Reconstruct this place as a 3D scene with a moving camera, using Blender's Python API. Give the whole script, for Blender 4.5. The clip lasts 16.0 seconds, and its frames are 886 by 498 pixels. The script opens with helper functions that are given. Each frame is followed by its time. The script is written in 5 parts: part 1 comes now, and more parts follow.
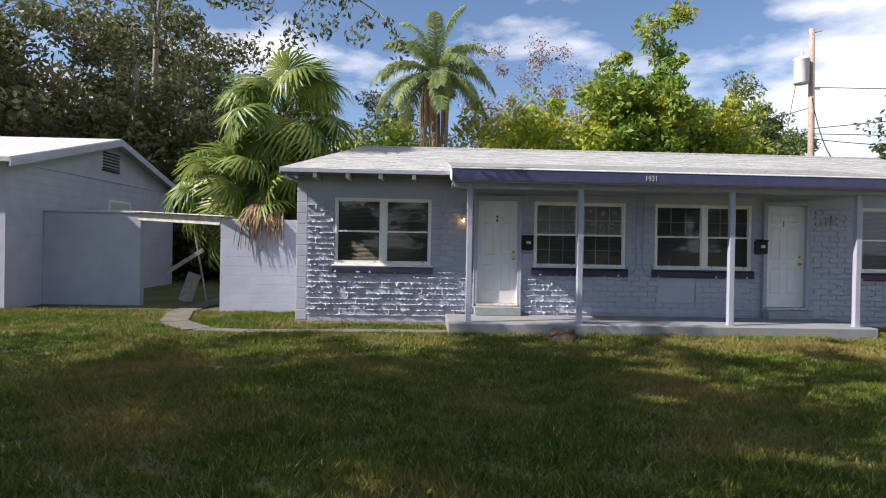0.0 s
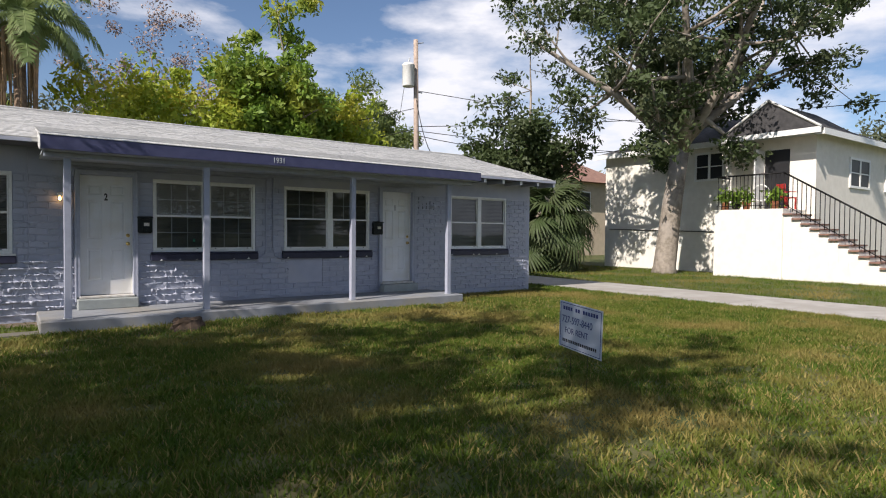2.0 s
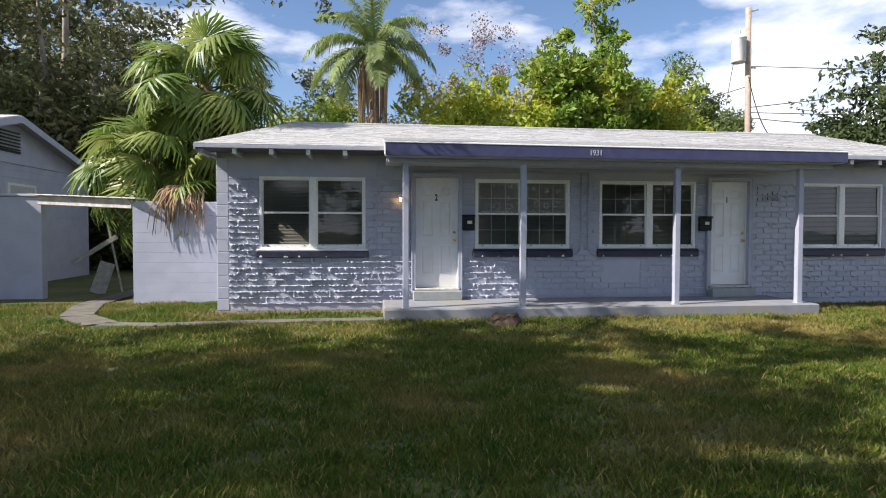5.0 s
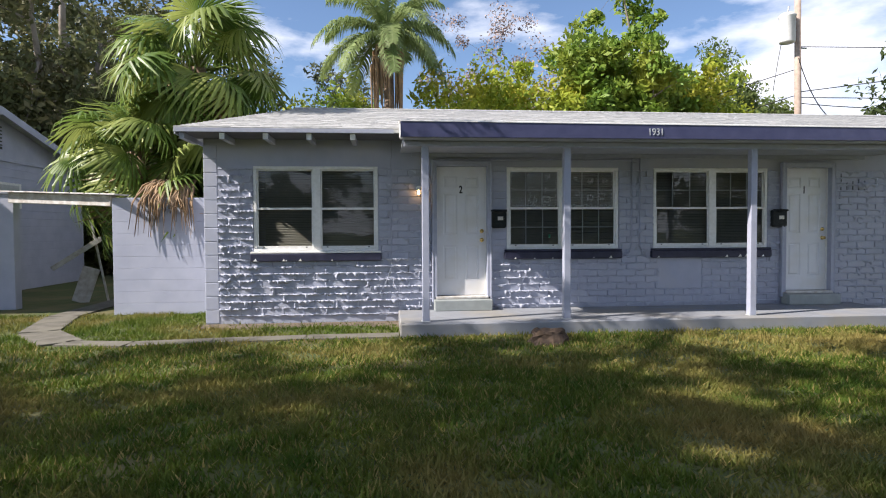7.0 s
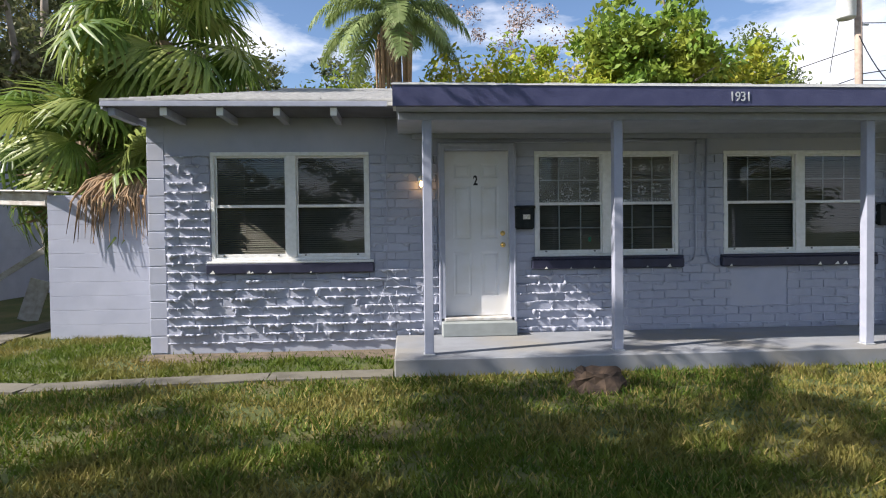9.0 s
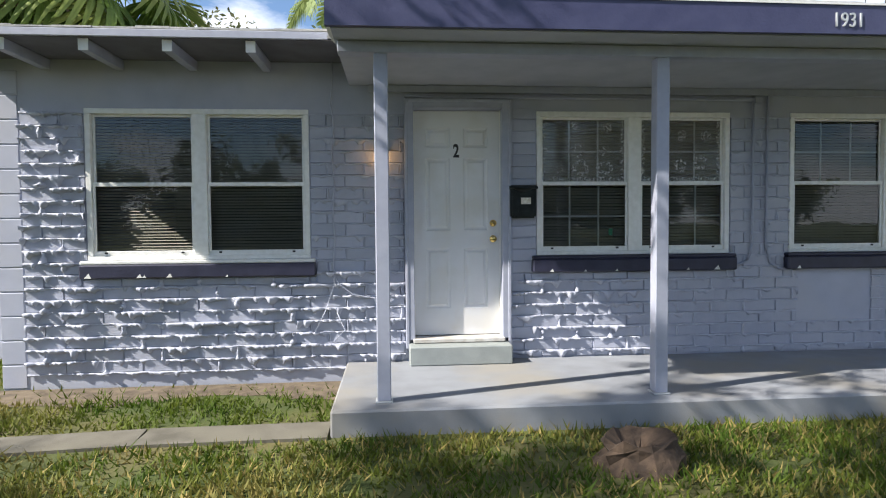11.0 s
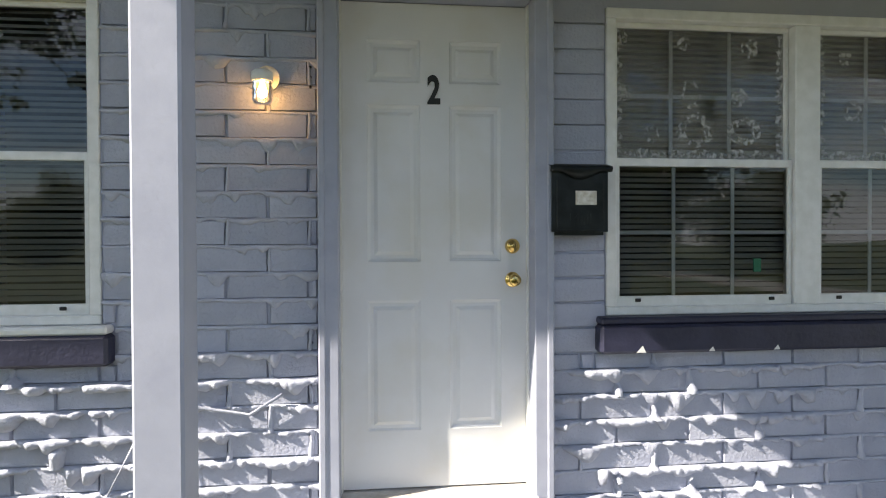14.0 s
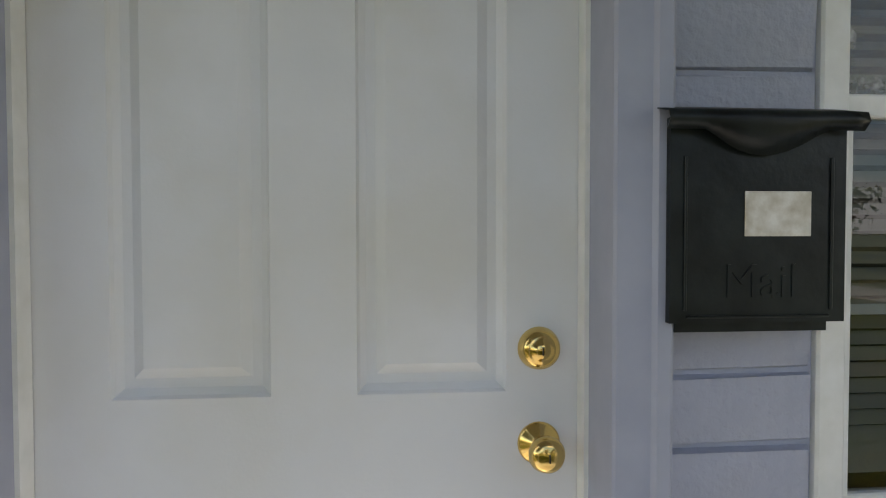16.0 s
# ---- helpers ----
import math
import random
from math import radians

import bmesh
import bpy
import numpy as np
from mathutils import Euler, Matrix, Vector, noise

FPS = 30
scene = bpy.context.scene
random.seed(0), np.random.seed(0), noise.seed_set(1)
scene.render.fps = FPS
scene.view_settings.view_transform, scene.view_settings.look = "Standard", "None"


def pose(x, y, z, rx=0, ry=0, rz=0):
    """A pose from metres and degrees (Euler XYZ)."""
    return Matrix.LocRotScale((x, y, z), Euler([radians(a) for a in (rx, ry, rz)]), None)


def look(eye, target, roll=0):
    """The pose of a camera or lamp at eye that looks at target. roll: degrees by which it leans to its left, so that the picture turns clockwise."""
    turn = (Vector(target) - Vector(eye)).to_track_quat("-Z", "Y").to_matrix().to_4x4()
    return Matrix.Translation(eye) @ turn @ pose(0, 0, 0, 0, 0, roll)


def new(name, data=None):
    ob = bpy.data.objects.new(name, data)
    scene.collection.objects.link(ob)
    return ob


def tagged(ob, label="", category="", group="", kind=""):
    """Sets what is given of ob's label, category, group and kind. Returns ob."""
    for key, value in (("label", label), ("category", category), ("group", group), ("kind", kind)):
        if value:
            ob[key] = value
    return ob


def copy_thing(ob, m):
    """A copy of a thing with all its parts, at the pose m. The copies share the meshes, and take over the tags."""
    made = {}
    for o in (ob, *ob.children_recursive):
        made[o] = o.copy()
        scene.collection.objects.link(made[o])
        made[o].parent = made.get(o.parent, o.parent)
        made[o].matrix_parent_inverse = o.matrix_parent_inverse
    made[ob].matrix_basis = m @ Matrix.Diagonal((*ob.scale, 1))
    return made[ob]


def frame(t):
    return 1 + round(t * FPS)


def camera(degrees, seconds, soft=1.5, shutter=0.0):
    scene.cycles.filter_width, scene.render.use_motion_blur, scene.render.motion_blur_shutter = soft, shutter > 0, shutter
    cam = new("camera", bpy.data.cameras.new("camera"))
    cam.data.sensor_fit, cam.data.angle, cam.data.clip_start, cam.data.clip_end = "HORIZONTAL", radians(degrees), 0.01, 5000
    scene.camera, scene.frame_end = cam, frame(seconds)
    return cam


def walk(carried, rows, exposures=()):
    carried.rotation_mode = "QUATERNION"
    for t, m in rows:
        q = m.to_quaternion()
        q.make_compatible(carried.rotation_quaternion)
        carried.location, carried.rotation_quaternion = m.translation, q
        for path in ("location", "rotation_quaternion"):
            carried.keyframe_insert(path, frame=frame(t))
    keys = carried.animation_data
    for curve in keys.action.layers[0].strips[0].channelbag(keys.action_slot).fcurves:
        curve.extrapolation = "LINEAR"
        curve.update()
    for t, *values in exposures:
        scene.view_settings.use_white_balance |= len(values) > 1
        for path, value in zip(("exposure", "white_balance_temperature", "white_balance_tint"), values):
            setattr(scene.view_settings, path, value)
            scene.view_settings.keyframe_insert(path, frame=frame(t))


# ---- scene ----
cam = camera(73.4, 16.0, 1.1)
METRES, EYE, TILT, LEAN, TURN = 11.33, 1.5, 0.0, 0.0, -1.9
ROWS = [
    (0.0, 0.0, 0.0, 0.0, 0.01, -0.35, -1.02),
    (0.5, 0.0048, 0.0039, -0.0006, -11.26, -0.39, -1.03),
    (1.0, 0.0088, 0.0052, -0.0014, -21.43, -0.87, -0.43),
    (1.5, 0.0112, 0.0059, -0.0018, -29.83, -1.1, -0.45),
    (2.0, 0.0118, 0.007, -0.002, -34.09, -1.51, -0.51),
    (2.5, 0.011, 0.0059, -0.0021, -33.91, -1.21, -0.59),
    (3.0, 0.0095, 0.0067, -0.0019, -27.0, -1.09, -0.36),
    (3.5, 0.0094, 0.0113, -0.0022, -17.03, -0.86, -0.33),
    (4.0, 0.0147, 0.0208, -0.0029, -8.05, -0.95, -0.52),
    (6.5, 0.0176, 0.1718, -0.0087, -3.98, -2.35, 0.06),
    (7.0, 0.0191, 0.2128, -0.0088, -3.44, -1.78, 0.31),
    (7.5, 0.0254, 0.2586, -0.008, -2.75, -2.07, 0.39),
    (8.0, 0.0263, 0.3079, -0.0112, -1.78, -1.59, 0.32),
    (8.5, 0.0315, 0.3514, -0.0116, -1.39, -1.76, 0.82),
    (9.0, 0.0388, 0.3955, -0.0103, -1.72, -1.4, 0.69),
    (9.5, 0.0415, 0.4416, -0.011, -2.69, -2.07, 0.68),
    (10.0, 0.0506, 0.4844, -0.011, -2.99, -2.37, 0.62),
    (12.5, 0.0729, 0.7002, -0.0107, -2.17, -1.4, 0.21),
    (13.0, 0.0789, 0.7426, -0.0099, -2.42, -0.14, 0.23),
    (13.5, 0.0767, 0.7878, -0.01, -2.7, -0.19, 0.26),
    (14.0, 0.0823, 0.8304, -0.008, -4.13, -0.69, 0.22),
    (14.5, 0.0927, 0.8691, -0.0034, -4.33, -0.67, 0.03),
    (15.0, 0.0946, 0.9089, -0.0037, -4.31, -0.99, -0.1),
    (15.5, 0.1029, 0.9479, -0.0038, -4.02, -1.22, 0.14),
    (16.0, 0.1085, 0.977, 0.0057, -2.8, -1.53, 0.08),
]
walk(cam, [(t, pose(0, 0, EYE, TILT, LEAN, TURN) @ pose(METRES * x, METRES * y, METRES * z, 90 + pitch, roll, yaw)) for t, x, y, z, yaw, pitch, roll in ROWS],
     [(0.0, 0.76, 6450, 16), (1.0, 0.68, 6450, 16), (2.0, 0.42, 6500, 15), (2.7, 0.42, 6500, 15), (3.5, 0.7, 6450, 16), (4.0, 0.84, 6400, 16), (8.0, 0.95, 6400, 15), (10.0, 1.0, 6400, 13), (12.3, 1.36, 6550, 10), (13.5, 1.46, 6850, 11), (15.3, 1.64, 7250, 13), (16.0, 1.72, 7500, 14)])

# ---- light ----
SUN_WAY = Vector((3.5, 1.0, -3.05)).normalized()
world = bpy.data.worlds.new("sky")
scene.world = world
world.use_nodes = True
wn, wl = world.node_tree.nodes, world.node_tree.links
wn.clear()
sky = wn.new("ShaderNodeTexSky")
sky.sky_type, sky.sun_disc = "NISHITA", False
sky.sun_elevation, sky.sun_rotation = radians(40), radians(254)
sky.air_density, sky.dust_density, sky.ozone_density = 1.0, 0.15, 3.2
wc = wn.new("ShaderNodeTexCoord")
wm = wn.new("ShaderNodeMapping")
wm.inputs["Scale"].default_value = (1.3, 1.3, 3.6)
wm.inputs["Location"].default_value = (0.9, 0.75, 0.1)
wl.new(wc.outputs["Generated"], wm.inputs["Vector"])
cloud = wn.new("ShaderNodeTexNoise")
cloud.inputs["Scale"].default_value, cloud.inputs["Detail"].default_value, cloud.inputs["Roughness"].default_value = 1.9, 9, 0.55
wl.new(wm.outputs[0], cloud.inputs["Vector"])
cr = wn.new("ShaderNodeValToRGB")
cr.color_ramp.elements[0].position, cr.color_ramp.elements[1].position = 0.48, 0.62
wl.new(cloud.outputs["Fac"], cr.inputs[0])
wmix = wn.new("ShaderNodeMix")
wmix.data_type = "RGBA"
wmix.inputs["B"].default_value = (8.6, 8.8, 9.2, 1)
wl.new(cr.outputs[0], wmix.inputs["Factor"])
wl.new(sky.outputs[0], wmix.inputs["A"])
bg = wn.new("ShaderNodeBackground")
bg.inputs["Strength"].default_value = 0.083
wl.new(wmix.outputs["Result"], bg.inputs["Color"])
wo = wn.new("ShaderNodeOutputWorld")
wl.new(bg.outputs[0], wo.inputs["Surface"])
sun = new("sun", bpy.data.lights.new("sun", "SUN"))
sun.data.energy, sun.data.angle, sun.data.color = 5.0, radians(0.6), (1.0, 0.94, 0.84)
sun.matrix_world = look((-20, -5, 20), Vector((-20, -5, 20)) + SUN_WAY)


# ---- materials ----
def mat(name, c1, c2=None, scale=6.0, rough=0.7, metal=0.0, bump=0.15, fine=60.0, c3=None, scale3=0.8, vary=0.0, coords="Object", spec=0.5, trans=0.0):
    """Two colours mixed by noise, a third by a broader noise, and fine relief."""
    m = bpy.data.materials.new(name)
    m.use_nodes = True
    n, l = m.node_tree.nodes, m.node_tree.links
    b = n["Principled BSDF"]
    b.inputs["Roughness"].default_value, b.inputs["Metallic"].default_value = rough, metal
    b.inputs["Specular IOR Level"].default_value = spec
    tc = n.new("ShaderNodeTexCoord")

    def noise_of(s, detail=5):
        t = n.new("ShaderNodeTexNoise")
        t.inputs["Scale"].default_value, t.inputs["Detail"].default_value = s, detail
        l.new(tc.outputs[coords], t.inputs["Vector"])
        return t

    def ramp(src, a, z):
        r = n.new("ShaderNodeMapRange")
        r.inputs["From Min"].default_value, r.inputs["From Max"].default_value = a, z
        l.new(src, r.inputs["Value"])
        return r.outputs[0]

    def mix(fac, a, z):
        x = n.new("ShaderNodeMix")
        x.data_type = "RGBA"
        for sock, v in (("Factor", fac), ("A", a), ("B", z)):
            if isinstance(v, (tuple, list)):
                x.inputs[sock].default_value = (*v, 1)
            elif isinstance(v, float):
                x.inputs[sock].default_value = v
            else:
                l.new(v, x.inputs[sock])
        return x.outputs["Result"]

    c2 = c2 or tuple(v * 0.8 for v in c1)
    col = mix(ramp(noise_of(scale).outputs["Fac"], 0.35, 0.65), c1, c2)
    if c3:
        col = mix(ramp(noise_of(scale3).outputs["Fac"], 0.48, 0.66), col, c3)
    if vary:
        oi = n.new("ShaderNodeObjectInfo")
        hv = n.new("ShaderNodeHueSaturation")
        l.new(ramp(oi.outputs["Random"], 0, 1), hv.inputs["Value"])
        hv.inputs["Value"].default_value = 1
        r = n.new("ShaderNodeMapRange")
        r.inputs["To Min"].default_value, r.inputs["To Max"].default_value = 1 - vary, 1 + vary
        l.new(oi.outputs["Random"], r.inputs["Value"])
        l.new(r.outputs[0], hv.inputs["Value"])
        l.new(col, hv.inputs["Color"])
        col = hv.outputs["Color"]
    l.new(col, b.inputs["Base Color"])
    if bump:
        bp = n.new("ShaderNodeBump")
        bp.inputs["Strength"].default_value, bp.inputs["Distance"].default_value = bump, 0.01
        l.new(noise_of(fine, 8).outputs["Fac"], bp.inputs["Height"])
        l.new(bp.outputs[0], b.inputs["Normal"])
    if trans:
        out = n["Material Output"]
        tr = n.new("ShaderNodeBsdfTranslucent")
        l.new(col, tr.inputs["Color"])
        ms = n.new("ShaderNodeMixShader")
        ms.inputs[0].default_value = trans
        l.new(b.outputs[0], ms.inputs[1])
        l.new(tr.outputs[0], ms.inputs[2])
        l.new(ms.outputs[0], out.inputs["Surface"])
    return m


BRICK = mat("brick paint", (0.385, 0.405, 0.49), (0.335, 0.355, 0.44), 9, 0.5, bump=0.45, fine=70, c3=(0.41, 0.42, 0.48), vary=0.08)
MORTAR = mat("painted mortar", (0.42, 0.44, 0.52), (0.36, 0.38, 0.46), 14, 0.5, bump=0.5, fine=70)
STUCCO = mat("smooth wall paint", (0.40, 0.42, 0.505), (0.36, 0.38, 0.465), 5, 0.6, bump=0.2, fine=120, c3=(0.41, 0.42, 0.475), scale3=1.4)
TRIM = mat("grey trim paint", (0.36, 0.38, 0.46), (0.32, 0.34, 0.42), 12, 0.5, bump=0.05, fine=50)
NAVY = mat("navy paint", (0.042, 0.045, 0.105), (0.058, 0.062, 0.13), 7, 0.45, bump=0.15, fine=60)
SILLNAVY = mat("dark navy sill paint", (0.018, 0.019, 0.042), (0.028, 0.029, 0.058), 9, 0.45, bump=0.25, fine=50)
DARKSOFFIT = mat("dark grey soffit", (0.13, 0.13, 0.15), (0.10, 0.10, 0.115), 5, 0.8)
WHITE = mat("white frame paint", (0.78, 0.78, 0.76), (0.70, 0.70, 0.67), 20, 0.4, bump=0.06, fine=100)
DOORWHITE = mat("white door paint", (0.74, 0.745, 0.76), (0.69, 0.695, 0.71), 3, 0.38, bump=0.05, fine=140, c3=(0.66, 0.65, 0.62), scale3=2.2)
CONC = mat("painted concrete", (0.24, 0.255, 0.28), (0.20, 0.21, 0.23), 4, 0.75, bump=0.2, fine=90, c3=(0.25, 0.24, 0.22), scale3=1.3)
STEPGREY = mat("grey green step paint", (0.29, 0.315, 0.31), (0.25, 0.275, 0.27), 8, 0.65, bump=0.2)
DRIVE = mat("concrete drive", (0.39, 0.37, 0.34), (0.31, 0.29, 0.26), 2.5, 0.85, bump=0.25, fine=80, c3=(0.30, 0.28, 0.25), scale3=0.7)
PATHM = mat("weathered path", (0.085, 0.078, 0.06), (0.14, 0.13, 0.105), 5, 0.9, bump=0.3, fine=60, c3=(0.14, 0.13, 0.10), scale3=1.5)
LAWN = mat("lawn soil", (0.040, 0.060, 0.010), (0.070, 0.082, 0.018), 6.5, 0.95, bump=0.8, fine=30, c3=(0.11, 0.095, 0.035), scale3=0.9)
DIRT = mat("bare soil", (0.085, 0.065, 0.045), (0.16, 0.125, 0.085), 9, 0.95, bump=0.6, fine=40)
SHINGLE = mat("light shingles", (0.50, 0.50, 0.49), (0.36, 0.36, 0.36), 14, 0.9, bump=0.5, fine=40, c3=(0.44, 0.44, 0.43), scale3=1.0)
DARKSHING = mat("dark shingles", (0.035, 0.034, 0.036), (0.06, 0.058, 0.06), 6, 0.9, bump=0.4)
BROWNROOF = mat("brown shingles", (0.20, 0.11, 0.085), (0.26, 0.15, 0.11), 4, 0.9, bump=0.4)
CREAM = mat("cream stucco", (0.74, 0.71, 0.64), (0.68, 0.65, 0.58), 4, 0.8, bump=0.25, fine=60)
TAN = mat("tan stucco", (0.55, 0.46, 0.34), (0.48, 0.40, 0.30), 3, 0.85)
NBWALL = mat("blue grey block paint", (0.42, 0.44, 0.53), (0.37, 0.39, 0.48), 3, 0.7, bump=0.2, fine=50)
SOFFIT = mat("soffit paint", (0.40, 0.42, 0.47), (0.34, 0.36, 0.41), 4, 0.7, bump=0.15)
BRASS = mat("polished brass", (0.80, 0.58, 0.22), (0.70, 0.48, 0.17), 20, 0.16, 1.0, bump=0.03)
BLACKM = mat("black enamel", (0.006, 0.008, 0.009), (0.015, 0.020, 0.021), 14, 0.34, 0.0, bump=0.12, fine=40, spec=0.25)
PAPER = mat("stained paper label", (0.75, 0.73, 0.68), (0.48, 0.43, 0.34), 40, 0.6, bump=0.05)
INK = mat("black print", (0.012, 0.012, 0.014), rough=0.5, bump=0)
# white sign board with its blue grey shade put into the base colour
SIGNSHADED = mat("shaded sign plastic", (0.50, 0.53, 0.60), (0.46, 0.49, 0.56), 6, 0.45, bump=0.02)
SIGNBLUE = mat("sign blue print", (0.02, 0.035, 0.16), rough=0.5, bump=0)
IRON = mat("black iron", (0.015, 0.014, 0.014), rough=0.5, metal=0.6, bump=0.1)
BLIND = mat("old aluminium blind", (0.43, 0.41, 0.35), (0.37, 0.35, 0.29), 3, 0.5, bump=0.03)
BLINDLIGHT = mat("white blind", (0.66, 0.66, 0.66), (0.60, 0.60, 0.60), 3, 0.55, bump=0.03)
INNER = mat("dim room plaster", (0.32, 0.30, 0.27), rough=0.9, bump=0)
WOODPOLE = mat("weathered pole wood", (0.42, 0.33, 0.27), (0.30, 0.235, 0.19), 8, 0.9, bump=0.4)
GALV = mat("galvanised grey", (0.55, 0.57, 0.58), (0.48, 0.50, 0.51), 6, 0.45, 0.3)
BARKP = mat("palm bark", (0.25, 0.18, 0.12), (0.15, 0.10, 0.07), 12, 0.95, bump=0.7, fine=25)
BARKO = mat("oak bark", (0.29, 0.25, 0.205), (0.17, 0.145, 0.115), 7, 0.95, bump=0.9, fine=18, c3=(0.34, 0.30, 0.26), scale3=1.2)
DEADP = mat("dry palm frond", (0.36, 0.235, 0.13), (0.23, 0.165, 0.11), 8, 0.9)
STUMPM = mat("rotten stump", (0.03, 0.02, 0.014), (0.075, 0.05, 0.033), 14, 0.95, bump=0.9, fine=30)
FENCEW = mat("fence wood", (0.27, 0.20, 0.14), (0.20, 0.14, 0.10), 6, 0.9, bump=0.4)
TERRA = mat("clay pot", (0.42, 0.16, 0.08), rough=0.8)
OLDWOOD = mat("faded painted timber", (0.58, 0.57, 0.55), (0.40, 0.36, 0.32), 9, 0.8, bump=0.3)


def leafmat(name, a, b, c=None, trans=0.35, s=1.5, rough=0.55):
    return mat(name, a, b, s, rough, bump=0, c3=c, scale3=0.5, trans=trans, spec=0.3)


OAKLEAF = leafmat("oak leaves", (0.055, 0.085, 0.028), (0.085, 0.115, 0.045), (0.10, 0.12, 0.06))
OAKDARK = leafmat("dark oak leaves", (0.09, 0.11, 0.04), (0.14, 0.15, 0.065), (0.20, 0.18, 0.09))
GREYLEAF = leafmat("grey green leaves", (0.10, 0.12, 0.065), (0.14, 0.15, 0.085))
LIMELEAF = leafmat("lime leaves", (0.22, 0.31, 0.03), (0.34, 0.38, 0.04), (0.46, 0.41, 0.05))
BRIGHTLEAF = leafmat("bright leaves", (0.12, 0.22, 0.03), (0.20, 0.29, 0.04), (0.33, 0.34, 0.05))
PINELEAF = leafmat("pine needles", (0.10, 0.15, 0.04), (0.15, 0.19, 0.055))
FANLEAF = leafmat("fan palm leaf", (0.085, 0.15, 0.03), (0.17, 0.25, 0.05), (0.32, 0.36, 0.10), s=3, rough=0.4)
QUEENLEAF = leafmat("feather palm leaf", (0.17, 0.24, 0.08), (0.27, 0.33, 0.13), s=3)
TWIG = mat("bare twigs", (0.33, 0.25, 0.22), (0.28, 0.21, 0.19), 3, 0.9, bump=0)
GRASS = leafmat("grass blades", (0.058, 0.108, 0.009), (0.118, 0.150, 0.017), (0.25, 0.195, 0.058), trans=0.3, s=3.2, rough=0.7)
STRAW = leafmat("dry grass blades", (0.30, 0.235, 0.08), (0.21, 0.18, 0.055), None, trans=0.2, s=4, rough=0.8)


def glass_mat(name, gloss, tint):
    m = bpy.data.materials.new(name)
    m.use_nodes = True
    n, l = m.node_tree.nodes, m.node_tree.links
    n.clear()
    o = n.new("ShaderNodeOutputMaterial")
    t = n.new("ShaderNodeBsdfTransparent")
    t.inputs[0].default_value = (*tint, 1)
    g = n.new("ShaderNodeBsdfGlossy")
    g.inputs["Roughness"].default_value = 0.015
    g.inputs["Color"].default_value = (0.9, 0.92, 0.95, 1)
    tc = n.new("ShaderNodeTexCoord")
    w = n.new("ShaderNodeTexNoise")
    w.inputs["Scale"].default_value = 1.6
    l.new(tc.outputs["Object"], w.inputs["Vector"])
    bp = n.new("ShaderNodeBump")
    bp.inputs["Strength"].default_value, bp.inputs["Distance"].default_value = 0.12, 0.02
    l.new(w.outputs["Fac"], bp.inputs["Height"])
    l.new(bp.outputs[0], g.inputs["Normal"])
    f = n.new("ShaderNodeFresnel")
    f.inputs["IOR"].default_value = 1.5
    a = n.new("ShaderNodeMath")
    a.operation = "ADD"
    a.inputs[1].default_value = gloss
    l.new(f.outputs[0], a.inputs[0])
    x = n.new("ShaderNodeMixShader")
    l.new(a.outputs[0], x.inputs[0])
    l.new(t.outputs[0], x.inputs[1])
    l.new(g.outputs[0], x.inputs[2])
    l.new(x.outputs[0], o.inputs["Surface"])
    return m


GLASS = glass_mat("window glass", 0.0, (0.68, 0.70, 0.69))
CLEAR = glass_mat("jar glass", 0.02, (0.97, 0.95, 0.92))
BULB = bpy.data.materials.new("lit bulb")
BULB.use_nodes = True
BULB.node_tree.nodes["Principled BSDF"].inputs["Emission Color"].default_value = (1, 0.52, 0.16, 1)
BULB.node_tree.nodes["Principled BSDF"].inputs["Emission Strength"].default_value = 16


# ---- mesh helpers ----
def mesh_ob(name, verts, faces, material, parent=None, smooth=False):
    me = bpy.data.meshes.new(name)
    me.from_pydata([tuple(v) for v in verts], [], [tuple(q) for q in faces])
    me.materials.append(material)
    if smooth:
        me.polygons.foreach_set("use_smooth", [True] * len(me.polygons))
    me.update()
    ob = new(name, me)
    ob.parent = parent
    return ob


def quads(name, pts, material, parent=None, n=4):
    """Many loose n-gons at once from an array of points (k, n, 3)."""
    pts = np.asarray(pts, dtype=np.float32)
    k = len(pts)
    me = bpy.data.meshes.new(name)
    me.vertices.add(k * n)
    me.vertices.foreach_set("co", pts.reshape(-1))
    me.loops.add(k * n)
    me.loops.foreach_set("vertex_index", np.arange(k * n, dtype=np.int32))
    me.polygons.add(k)
    me.polygons.foreach_set("loop_start", np.arange(k, dtype=np.int32) * n)
    me.materials.append(material)
    me.update(calc_edges=True)
    ob = new(name, me)
    ob.parent = parent
    return ob


def from_bm(name, bm, material, parent=None, smooth=False):
    me = bpy.data.meshes.new(name)
    bmesh.ops.recalc_face_normals(bm, faces=bm.faces[:])
    bm.to_mesh(me)
    bm.free()
    me.materials.append(material)
    if smooth:
        me.polygons.foreach_set("use_smooth", [True] * len(me.polygons))
    ob = new(name, me)
    ob.parent = parent
    return ob


def add_box(bm, x0, x1, y0, y1, z0, z1, turn=None):
    vs = [bm.verts.new(v) for v in ((x0, y0, z0), (x1, y0, z0), (x1, y1, z0), (x0, y1, z0), (x0, y0, z1), (x1, y0, z1), (x1, y1, z1), (x0, y1, z1))]
    for q in ((0, 3, 2, 1), (4, 5, 6, 7), (0, 1, 5, 4), (1, 2, 6, 5), (2, 3, 7, 6), (3, 0, 4, 7)):
        bm.faces.new([vs[i] for i in q])
    if turn:
        bmesh.ops.transform(bm, matrix=turn, verts=vs)
    return vs


